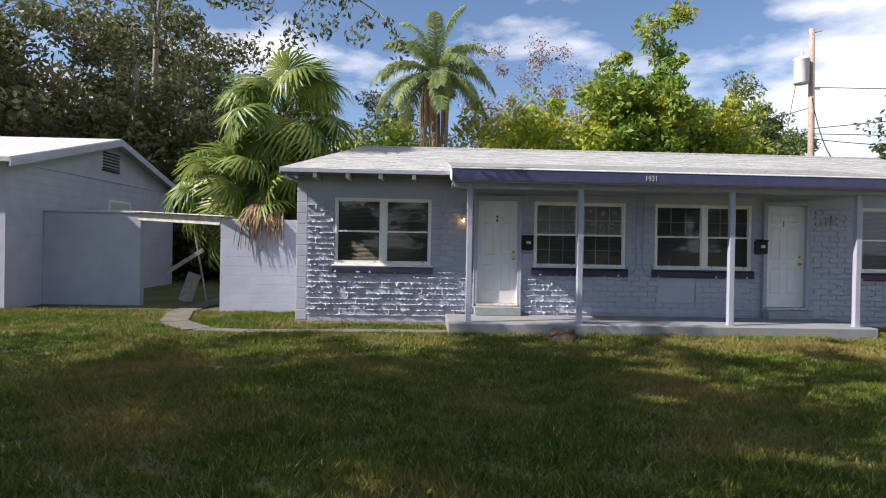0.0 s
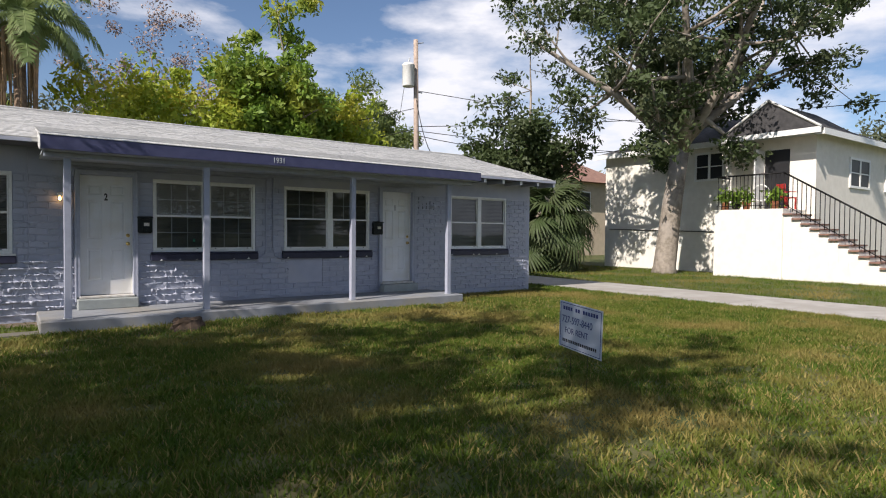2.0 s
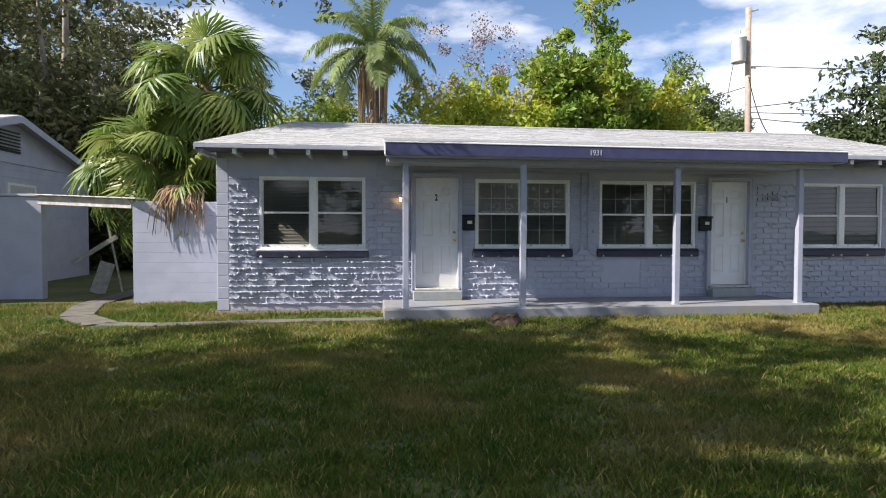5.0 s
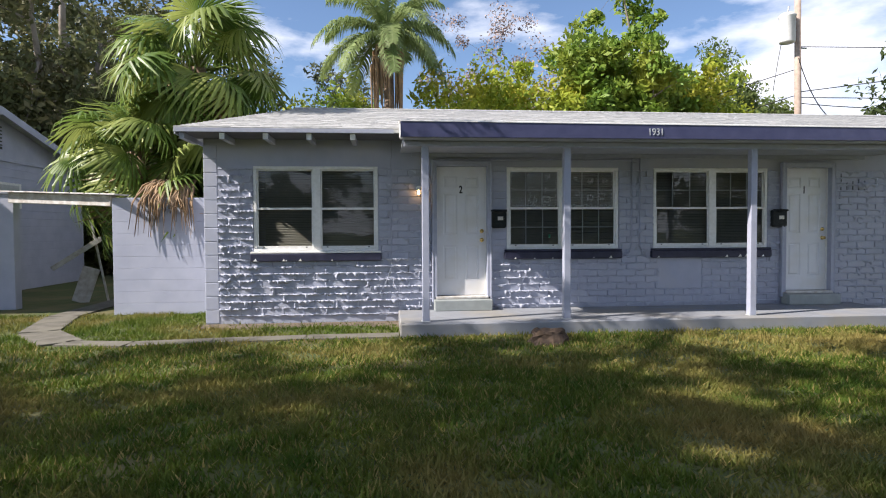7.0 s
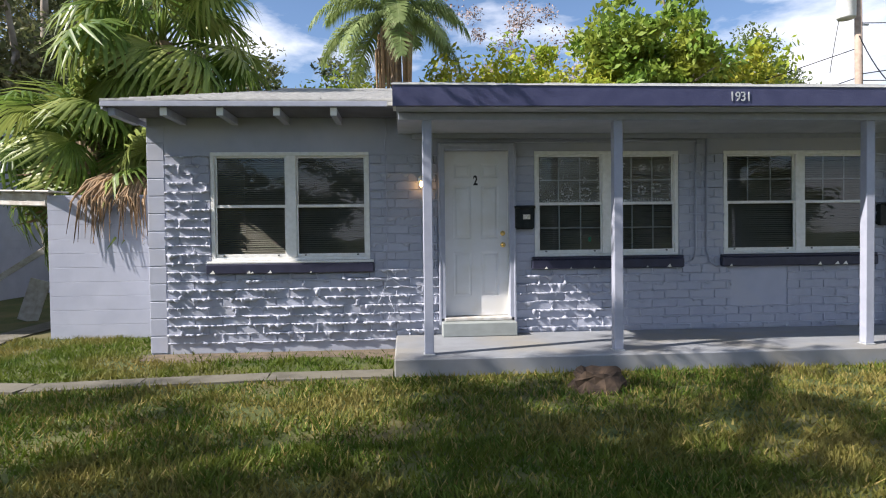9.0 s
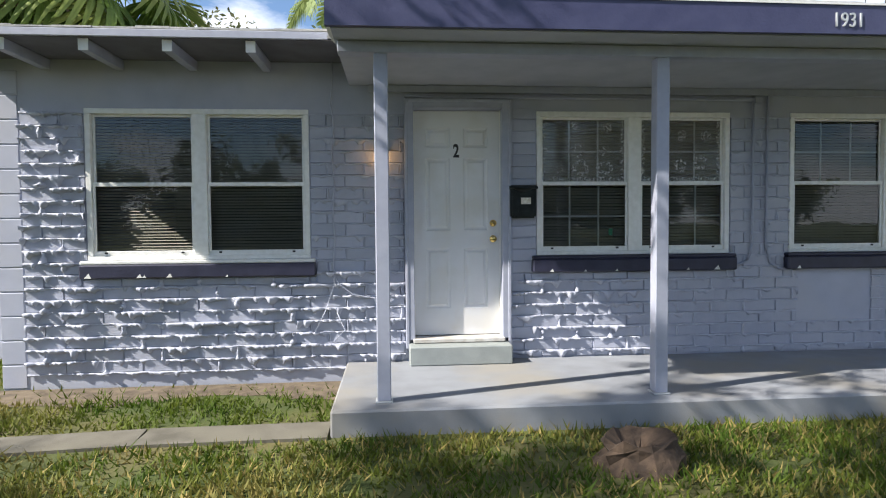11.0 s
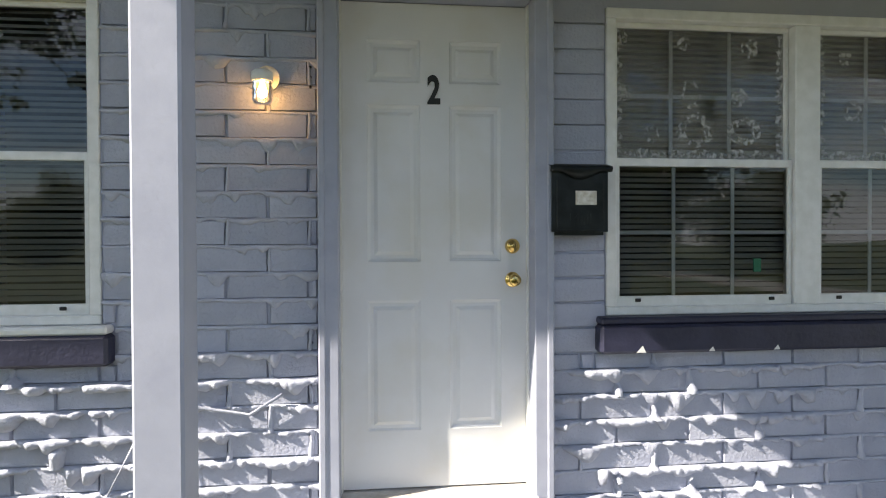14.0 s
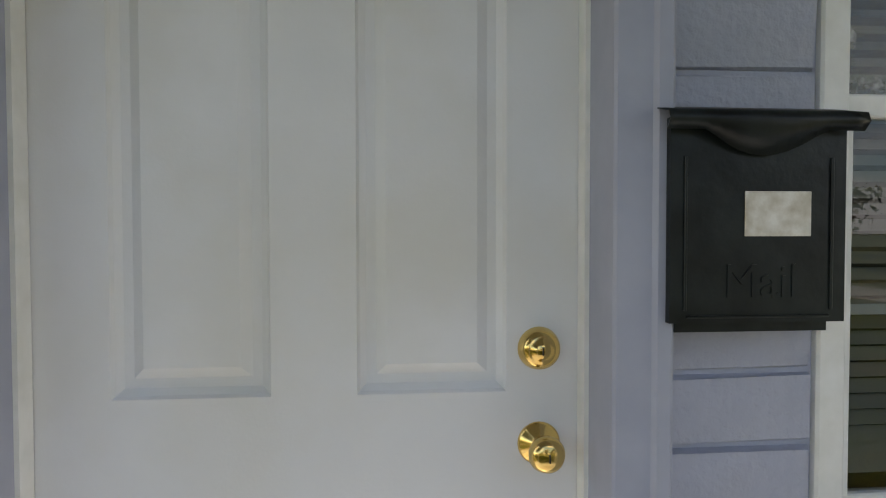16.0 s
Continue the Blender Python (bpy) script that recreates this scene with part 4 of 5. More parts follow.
rail = empty("stair_railing", "black wrought iron railing on landing and stairs", "railing")
lines = [([(21.95, 12.35, 3.7), (21.95, 9.9, 3.7)], 0.032), ([(21.95, 12.35, 2.58), (21.95, 9.9, 2.58)], 0.015), ([(21.95, 12.35, 3.7), (23.6, 12.35, 3.7)], 0.032),
         ([(21.95, 9.9, 3.7), (21.95, 9.9 - nst * 0.29, 3.7 - nst * 0.29 * slope)], 0.032), ([(21.95, 9.9, 2.6), (21.95, 9.9 - nst * 0.29, 2.6 - nst * 0.29 * slope)], 0.015)]
tubes("rails", lines, IRON, rail, 6)
bars = [([(21.95, 9.9 + i * 0.14, 2.46), (21.95, 9.9 + i * 0.14, 3.7)], 0.015) for i in range(18)]
bars += [([(21.95, 9.9 - i * 0.145, 2.5 - i * 0.145 * slope), (21.95, 9.9 - i * 0.145, 3.7 - i * 0.145 * slope)], 0.015) for i in range(1, nst * 2 + 1)]
tubes("balusters", bars, IRON, rail, 5)
for i, (y, c) in enumerate(((12.1, TERRA), (11.7, IRON), (11.3, TERRA), (10.3, TERRA))):
    pot = empty("flower_pot", "potted plant on the iron railed landing", "potted plant", "potted plants")
    pot.location = (22.15, y, 2.45)
    lathe("pot", [(0, 0), (0.11, 0), (0.15, 0.26), (0.16, 0.28), (0.13, 0.28), (0.12, 0.2), (0, 0.2)], c, pot, 14)
    c0 = rg.randn(160, 1, 3) * (0.13, 0.13, 0.14) + (0, 0, 0.48)
    quads("leaves", c0 + rg.randn(160, 3, 3) * 0.06, BRIGHTLEAF, pot, 3)
RED = mat("faded red plastic", (0.45, 0.03, 0.02), (0.34, 0.025, 0.02), 5, 0.45, bump=0.05)
chair = empty("plastic_chair", "faded red plastic chair on the iron railed landing", "chair")
chair.matrix_world = pose(22.9, 10.25, 2.45, 0, 0, 65)
boxes("seat", [(-0.25, 0.25, -0.25, 0.25, 0.40, 0.44)], RED, chair, 0.015)
boxes("backrest", [(-0.24, 0.24, 0.22, 0.26, 0.45, 0.92)], RED, chair, 0.015)
for lx in (-0.21, 0.21):
    for ly in (-0.21, 0.21):
        boxes("leg", [(lx - 0.025, lx + 0.025, ly - 0.025, ly + 0.025, 0, 0.398)], RED, chair, 0.006)
    boxes("armrest", [(lx - 0.03, lx + 0.03, -0.22, 0.218, 0.62, 0.65)], RED, chair, 0.008)
hoop = empty("garden_hose_reel", "coiled pale hose on a stand by the doorway", "hose reel")
hoop.location = (22.6, 11.0, 2.45)
tubes("coil", [([(0.0, 0.30 * math.cos(k * 0.3927), 0.62 + 0.30 * math.sin(k * 0.3927)) for k in range(17)], 0.025)], WHITE, hoop, 6)
tubes("stand", [([(0, 0, 0), (0, 0, 0.32)], 0.03), ([(-0.2, 0, 0.02), (0.2, 0, 0.02)], 0.025)], IRON, hoop, 6)
tubes("wire", [([(HX - 0.04, HY1 - 0.3, 1.75), (HX - 0.04, 12.4, 1.62)], 0.02)], IRON, hb, 5)

# ---- brown roofed house in the distance ----
far = empty("brown_roof_house", "tan two storey house with brown hip roof", "house")
boxes("wall", [(27, 38, 29, 38, G - 0.2, 5.3)], TAN, far)
rv = [(26.3, 28.3, 5.25), (38.7, 28.3, 5.25), (38.7, 38.7, 5.25), (26.3, 38.7, 5.25), (31, 33.5, 8.0), (34.5, 33.5, 8.0)]
mesh_ob("roof", rv, [(0, 1, 5, 4), (1, 2, 5), (2, 3, 4, 5), (3, 0, 4), (3, 2, 1, 0)], BROWNROOF, far)
boxes("chimney", [(32.6, 33.5, 31, 32, 5.5, 8.4)], CREAM, far)
for x in (28.3, 33.0):
    boxes("window_frame", [(x, x + 1.4, 28.93, 28.997, 3.2, 4.6)], WHITE, far)
    boxes("window_pane", [(x + 0.1, x + 1.3, 28.91, 28.96, 3.3, 4.5)], INK, far)
wf = empty("wood_fence", "weathered brown board fence at the drive end", "fence")
for i in range(26):
    boxes("board", [(16.2 + i * 0.28, 16.46 + i * 0.28, 20.5, 20.53, G, 1.75 + 0.05 * rg.rand())], FENCEW, wf)
    
# ---- utility pole ----
pole = empty("utility_pole", "weathered wooden utility pole with grey transformer", "utility pole")
pole.location = (14.55, 22.0, G)
tubes("shaft", [([(0, 0, 0), (0.02, 0, 5), (-0.05, 0, 9.95)], [0.13, 0.115, 0.10])], WOODPOLE, pole, 12)
lathe("transformer", [(0, 0), (0.24, 0), (0.26, 0.04), (0.26, 0.86), (0.28, 0.88), (0.28, 0.93), (0.2, 1.0), (0, 1.02)], WHITE, pole, 20, pose(-0.45, -0.05, 7.85))
for ln in [([(-0.45, -0.05, 8.85), (-0.4, -0.05, 9.1)], 0.03), ([(-0.2, -0.05, 8.3), (0, 0, 8.3)], 0.03), ([(0.0, 0, 9.8), (0.35, 0, 9.9)], 0.025), ([(0.05, 0, 7.7), (0.3, 0, 7.7)], 0.03)]:
    tubes("bushing", [ln], GALV, pole, 8)


def wire(a, b, sag, r=0.016):
    a, b = Vector(a), Vector(b)
    return ([a.lerp(b, i / 12) - Vector((0, 0, 4 * sag * (i / 12) * (1 - i / 12))) for i in range(13)], r)


PT = Vector((14.55, 22, G))
wires = tubes("power_lines", [wire(PT + Vector((0.1, 0, 7.75)), (45, 15, 8.2), 0.6), wire(PT + Vector((0.1, 0, 6.2)), (46, -8, 10.5), 1.2), wire(PT + Vector((0.1, 0, 6.0)), (45, 17, 6.9), 0.5),
                              wire(PT + Vector((0.1, 0, 5.8)), (24.5, 17, 5.6), 0.5), wire(PT + Vector((0, 0, 7.4)), (11.4, 16, 3.9), 0.5), wire(PT + Vector((0, 0, 6.1)), (6, 48, 6.5), 0.8),
                              wire(PT + Vector((0, 0, 7.0)), (2, 50, 7.5), 0.9), wire(PT + Vector((-0.4, 0, 8.8)), PT + Vector((-0.7, 0.3, 6.3)), -0.2, 0.012)], IRON, None, 5)
tagged(wires, "black overhead power lines from the utility pole", "power lines", kind="stuff")


# ---- trees ----
def leaf_cloud(rs, clumps, per, size, flat=0.6):
    """Loose leaf quads inside many clumps; clumps: (x, y, z, radius)."""
    c = np.asarray(clumps, dtype=np.float64)
    k = len(c) * per
    idx = np.repeat(np.arange(len(c)), per)
    d = rs.randn(k, 3)
    d /= np.linalg.norm(d, axis=1)[:, None] + 1e-9
    r = rs.rand(k) ** 0.45
    p = c[idx, :3] + d * (r * c[idx, 3])[:, None] * (1, 1, flat)
    u = rs.randn(k, 3)
    u /= np.linalg.norm(u, axis=1)[:, None]
    v = np.cross(u, rs.randn(k, 3))
    v /= np.linalg.norm(v, axis=1)[:, None] + 1e-9
    s = size * (0.6 + 0.8 * rs.rand(k))[:, None]
    return np.stack([p - u * s, p + v * s * 0.45, p + u * s, p - v * s * 0.45], axis=1)


def limb(rs, a, d, length, r0, bend=0.25, up=0.15, n=6):
    pts, radii = [Vector(a)], [r0]
    d = Vector(d).normalized()
    for i in range(n):
        d = (d + Vector(rs.randn(3) * bend * 0.5) + Vector((0, 0, up * 0.3))).normalized()
        pts.append(pts[-1] + d * length / n)
        radii.append(r0 * (1 - 0.8 * (i + 1) / n))
    return pts, radii


def tree(name, x, y, h, spread, trunk_h, r0, bark, leafm, label, seed, n_limb=7, sub=6, per=130, leaf=0.11, clump=0.9, lean=(0, 0), low=0.0, flat=0.65, cat="tree"):
    rs = np.random.RandomState(seed)
    t = empty(name, label, cat)
    t.location = (x, y, G)
    top = Vector((lean[0], lean[1], trunk_h))
    lines = [([(0, 0, -0.1), (0, 0, 0.25), (top.x * 0.4, top.y * 0.4, trunk_h * 0.5), tuple(top)], [r0 * 1.45, r0 * 1.1, r0 * 0.95, r0 * 0.8])]
    clumps = []
    for i in range(n_limb):
        a = 2 * math.pi * (i + 0.6 * rs.rand()) / n_limb
        el = 0.25 + 0.9 * rs.rand() - low
        ln = spread * (0.75 + 0.4 * rs.rand())
        if i == 0:
            el, ln = 1.3, (h - trunk_h)
        d = (math.cos(a) * math.cos(el), math.sin(a) * math.cos(el), math.sin(el))
        ln2 = min(ln, (h - trunk_h) / max(0.25, math.sin(max(el, 0.05))))
        pts, rad = limb(rs, top - Vector((0, 0, 0.25 * trunk_h * rs.rand() * 0.5)), d, ln2, r0 * 0.55)
        lines.append((pts, rad))
        for j in range(sub):
            k = 1 + int(rs.rand() * (len(pts) - 1))
            sd = rs.randn(3)
            sd[2] = sd[2] * 0.5 + 0.2
            p2, r2 = limb(rs, pts[k], sd, ln2 * (0.25 + 0.3 * rs.rand()), rad[k] * 0.55, n=4)
            lines.append((p2, r2))
            for q in (p2[-1], p2[-2], p2[2]):
                clumps.append((*(q + Vector(rs.randn(3)) * 0.25 * clump), clump * (0.45 + 0.7 * rs.rand())))
        clumps.append((*pts[-1], clump))
    tubes("trunk", lines, bark, t, 8)
    if per:
        ob = quads("foliage", leaf_cloud(rs, clumps, per, leaf, flat), leafm, t)
        tagged(ob, kind="stuff")
    return t


# big oak beside the drive
tree("oak_tree", 21.3, 14.1, 17, 8.2, 5.4, 0.40, BARKO, OAKLEAF, "large oak with pale bark and dark leaves", 11, 11, 10, 120, 0.11, 0.9, (0.3, -0.5), -0.08)
tree("oak_tree", 18.3, 18.8, 10.0, 2.3, 4.4, 0.16, BARKO, OAKLEAF, "smaller leafy oak beside the drive", 62, 9, 8, 60, 0.11, 0.8, (0, 0), 0.25)
# dark oaks behind the neighbour
tree("oak_tree", -12.5, 26, 14, 6.5, 3.5, 0.4, BARKO, OAKDARK, "dark leafy oak behind the neighbouring house", 12, 9, 9, 150, 0.13, 1.25)
tree("oak_tree", -19.5, 23, 14.5, 6.5, 4, 0.4, BARKO, OAKDARK, "dark leafy oak behind the neighbouring house", 13, 9, 9, 150, 0.13, 1.3)
tree("oak_tree", -7.5, 31, 9.5, 4.5, 3.0, 0.35, BARKO, OAKDARK, "dark leafy oak behind the garden", 14, 8, 8, 140, 0.13, 1.3)
tree("oak_tree", -15, 34, 15, 7.5, 4.0, 0.35, BARKO, OAKDARK, "dark leafy oak beyond the garden", 34, 9, 9, 120, 0.16, 1.6)
for i, (x, y) in enumerate(((-9.3, 24.5), (-7.2, 23.5), (-5.2, 24.6), (-11.5, 26), (-3.4, 23.8))):
    tree("garden_shrub", x, y, 3.4, 1.5, 0.5, 0.08, BARKO, OAKDARK, "dark leafy shrub behind the gateway", 90 + i, 8, 6, 110, 0.11, 0.7, low=0.1, flat=0.9, cat="shrub")
# grey green crowns in the middle distance
tree("tree", -2.5, 38, 10, 5.0, 3.0, 0.3, BARKO, GREYLEAF, "grey green leafy tree beyond the houses", 15, 8, 8, 140, 0.14, 1.4)
tree("tree", 3.5, 44, 11.0, 6, 3.0, 0.3, BARKO, GREYLEAF, "grey green leafy tree beyond the houses", 16, 8, 8, 120, 0.15, 1.5)
# lime hedge trees behind the roof
for i, (x, y, h, s) in enumerate(((1.6, 25, 6.6, 2.6), (3.9, 26.5, 7.2, 2.8), (6.0, 25, 6.8, 2.6), (8.0, 27, 7.2, 2.8), (10.0, 25.5, 6.9, 2.6), (-1.3, 27, 6.3, 2.4), (12.2, 27.5, 6.8, 2.6), (-3.6, 27, 5.6, 2.2))):
    tree("hedge_tree", x, y, h, s, 1.6, 0.12, BARKO, LIMELEAF if i not in (5, 7) else BRIGHTLEAF, "bright yellow green leafy hedge tree", 20 + i, 9, 8, 190, 0.11, 1.0, low=0.0, flat=0.9)
tree("tall_tree", 8.7, 24.2, 10.6, 3.1, 5.2, 0.16, BARKO, BRIGHTLEAF, "tall bright green tree with gappy crown", 41, 10, 7, 120, 0.13, 0.66, (0.3, 0), -0.05, 0.8)
tree("tall_tree", 8.2, 24.8, 8.0, 2.2, 3.0, 0.14, BARKO, LIMELEAF, "yellow green leafy tree above hedge", 42, 8, 6, 130, 0.13, 0.7, (0, 0), -0.1, 0.9)
tree("pine_tree", 15.2, 31, 10.2, 3.6, 5.2, 0.22, BARKO, PINELEAF, "round crowned green pine", 43, 12, 9, 210, 0.10, 1.0, (0, 0), 0.05, 0.6)
tree("pine_tree", 19.0, 34, 9.4, 3.0, 5.0, 0.22, BARKO, PINELEAF, "round crowned green pine", 44, 8, 7, 150, 0.11, 0.8, (0, 0), 0.05, 0.6)
tree("bare_tree", 8.0, 47, 14.2, 5.0, 3.5, 0.2, TWIG, TWIG, "leafless greyish pink tree beyond the hedge", 45, 14, 18, 130, 0.10, 1.2, (0, 0), -0.2, 0.9)
tree("bare_tree", 12.5, 49, 14, 5.0, 3.5, 0.2, TWIG, TWIG, "leafless greyish pink tree beyond the hedge", 46, 14, 18, 130, 0.10, 1.2, (0, 0), -0.2, 0.9)
tree("tree", 24, 44, 9, 5, 3, 0.25, BARKO, GREYLEAF, "grey green leafy tree beyond the houses", 47, 8, 8, 90, 0.18, 1.5)
tree("tree", 44, 26, 10, 6, 3, 0.25, BARKO, OAKDARK, "dark leafy tree beyond the houses", 48, 8, 8, 90, 0.18, 1.6)
tree("tree", 47, 14, 8, 5, 3, 0.25, BARKO, GREYLEAF, "leafy tree beyond the houses", 49, 8, 8, 90, 0.18, 1.5)
# street trees behind the walker, which shade the lawn and show in the window glass
tree("oak_tree", -11.2, 2.9, 11, 4.8, 5.6, 0.24, BARKO, OAKLEAF, "spreading oak that shades the lawn", 51, 13, 10, 40, 0.10, 0.50, (0.5, 0.5), 0.1)
tree("oak_tree", -7.9, 1.7, 11.5, 5.0, 6.0, 0.24, BARKO, OAKLEAF, "spreading oak that shades the lawn", 52, 13, 10, 43, 0.10, 0.51, (1.4, 1.5), 0.05)
tree("oak_tree", -15.0, 2.4, 11, 3.9, 5.6, 0.24, BARKO, OAKLEAF, "spreading oak that shades the lawn", 55, 11, 9, 42, 0.10, 0.52, (0.5, 0.8), 0.1)
tree("oak_tree", 3.0, -15, 10, 5.5, 3.8, 0.4, BARKO, OAKDARK, "street oak reflected in window glass", 53, 9, 8, 90, 0.14, 1.3)
tree("oak_tree", 16, -17, 11, 6.5, 3.8, 0.4, BARKO, OAKDARK, "street oak reflected in window glass", 54, 9, 8, 90, 0.14, 1.4)
for i in range(7):
    tree("street_tree", -24 + i * 9 + 2 * math.sin(i * 2.1), -30 - 3 * math.cos(i * 1.7), 6 + 1.2 * math.sin(i), 4.5, 1.2, 0.3, BARKO, OAKDARK, "leafy tree across the street", 70 + i, 8, 7, 70, 0.2, 1.7, (0, 0), 0.25)
# a hanging branch of the shading oak
rs = np.random.RandomState(60)
br = empty("oak_branch", "thin overhanging oak branch with small leaves", "branch")
lines, cl = [], []
main = [(-5.2, 4.6, 5.8), (-4.0, 6.2, 5.9), (-2.8, 7.8, 5.75), (-1.6, 9.2, 5.6), (-0.8, 10.0, 5.35)]
lines.append((main, [0.06, 0.05, 0.035, 0.02, 0.01]))
for i in range(14):
    b0 = Vector(main[2]).lerp(Vector(main[4]), rs.rand())
    p2, r2 = limb(rs, b0, (rs.randn(), 0.5 * rs.randn(), -0.5), 0.5 + 0.7 * rs.rand(), 0.012, 0.5, -0.5, 4)
    lines.append((p2, r2))
    cl += [(*p2[-1], 0.24), (*p2[-2], 0.22), (*p2[1], 0.2)]
tubes("twigs", lines, BARKO, br, 5)
tagged(quads("foliage", leaf_cloud(rs, cl, 26, 0.05, 0.9), OAKDARK, br), kind="stuff")


# ---- palms ----
def fan_leaf_mesh(seed, dead=False):
    """One fan leaf: pleated blade of narrow segments whose tips droop."""
    r = random.Random(seed)
    vs, fs = [], []
    n = 30
    for i in range(n):
        a = math.radians(-128 + 256 * (i + 0.5) / n)
        w = math.radians(256 / n) * 0.5
        ln = 0.92 * (0.8 + 0.2 * math.cos(a * 0.6)) * r.uniform(0.9, 1.05)
        k = len(vs)
        cols = []
        for j, q in enumerate((0.0, 0.35, 0.62, 0.85, 1.0)):
            rad = 0.04 + ln * q
            ww = w * (1.0, 1.0, 0.86, 0.40, 0.03)[j]
            drop = -(0.7 if dead else 0.58) * q ** 2.6 * r.uniform(0.7, 1.3) - 0.10 * (1 - math.cos(a)) * q
            for s, fold in ((-1, 0.0), (0, 0.022 * (q > 0) * (1 - q)), (1, 0.0)):
                aa = a + s * ww
                vs.append((rad * math.cos(aa), rad * math.sin(aa), drop + fold))
        for j in range(4):
            for s in range(2):
                o = k + j * 3 + s
                fs.append((o, o + 1, o + 4, o + 3))
    me = bpy.data.meshes.new("fan")
    me.from_pydata(vs, [], fs)
    me.materials.append(DEADP if dead else FANLEAF)
    return me


FANS = [fan_leaf_mesh(i) for i in range(4)]
DEADFANS = [fan_leaf_mesh(9 + i, True) for i in range(2)]


def fan_palm(x, y, h, n, reach, seed, label, size=1.0, low=-70, dead=8, fans=None):
    rs = random.Random(seed)
    p = empty("fan_palm", label, "palm tree")
    p.location = (x, y, G)
    tubes("trunk", [([(0, 0, -0.1), (0.05, 0, h * 0.5), (0, 0, h)], [0.2, 0.17, 0.2])], BARKP, p, 12)
    stems = []
    for i in range(n + dead):
        isd = i >= n
        el = math.radians(low + (82 - low) * (1 - ((i + 0.5) / n)) ** 0.9) if not isd else math.radians(rs.uniform(-85, -60))
        az = i * 2.399963 + rs.uniform(-0.3, 0.3)
        ln = reach * rs.uniform(0.75, 1.15) * (0.6 if isd else 1)
        d = Vector((math.cos(az) * math.cos(el), math.sin(az) * math.cos(el), math.sin(el)))
        base = Vector((0, 0, h + rs.uniform(-0.5, 0.1)))
        tip = base + d * ln
        mid = base + d * ln * 0.5 + Vector((0, 0, 0.12))
        tip.z -= 0.12 * ln
        stems.append(([tuple(base), tuple(mid), tuple(tip)], [0.028, 0.02, 0.014]))
        ob = new("leaf", (DEADFANS if isd else fans or FANS)[i % (2 if isd else 4)])
        ob.parent = p
        fwd = (tip - mid).normalized()
        fwd = (fwd + Vector((0, 0, -0.25))).normalized()
        side = fwd.cross(Vector((0, 0, 1))).normalized()
        if side.length < 0.1:
            side = Vector((1, 0, 0))
        upv = side.cross(fwd)
        s = size * rs.uniform(0.85, 1.15)
        m = Matrix((fwd * s, -side * s, upv * s)).transposed().to_4x4()
        m.translation = tip
        ob.matrix_basis = m @ pose(0, 0, 0, rs.uniform(-35, 35), 0, 0)
    tubes("stalks", stems, FANLEAF, p, 5)
    return p


fan_palm(-3.55, 15.0, 4.75, 40, 1.25, 3, "tall fan palm with large green leaves beside garden wall", 0.95, -75, 16)
fan_palm(-4.55, 14.6, 3.0, 26, 1.05, 8, "shorter fan palm drooping over the garden wall", 0.88, -60, 9)
fan_palm(-3.55, 14.15, 2.35, 10, 0.65, 14, "low fan palm with brown fronds over the garden wall", 0.85, -40, 9)
rf_ = random.Random(21)
strands = []
for i in range(70):
    x0, w = -3.95 + 0.75 * rf_.random(), rf_.uniform(-0.25, 0.25)
    drop = rf_.uniform(0.15, 0.75)
    strands.append(([(x0, 13.75, 2.35), (x0 + 0.4 * w, 13.4, 2.16 + 0.06 * rf_.random()), (x0 + 0.7 * w, 13.14 - 0.05 * rf_.random(), 2.03 - 0.2 * drop), (x0 + w, 13.10 - 0.06 * rf_.random(), 2.03 - drop)], [0.016, 0.02, 0.016, 0.003]))
drape = empty("dead_fronds", "dead brown palm fronds draped over the garden wall", "palm fronds")
tagged(tubes("strands", strands, DEADP, drape, 4), kind="stuff")
DARKFANS = []
for me in FANS:
    DARKFANS.append(me.copy())
    DARKFANS[-1].materials[0] = OAKLEAF
fan_palm(18.3, 17.6, 2.1, 46, 1.5, 5, "bushy dark green fan palm beside the drive", 1.15, -45, 3, DARKFANS)
fan_palm(17.0, 18.6, 1.1, 24, 1.2, 6, "bushy dark green fan palm beside the drive", 1.05, -30, 2, DARKFANS)


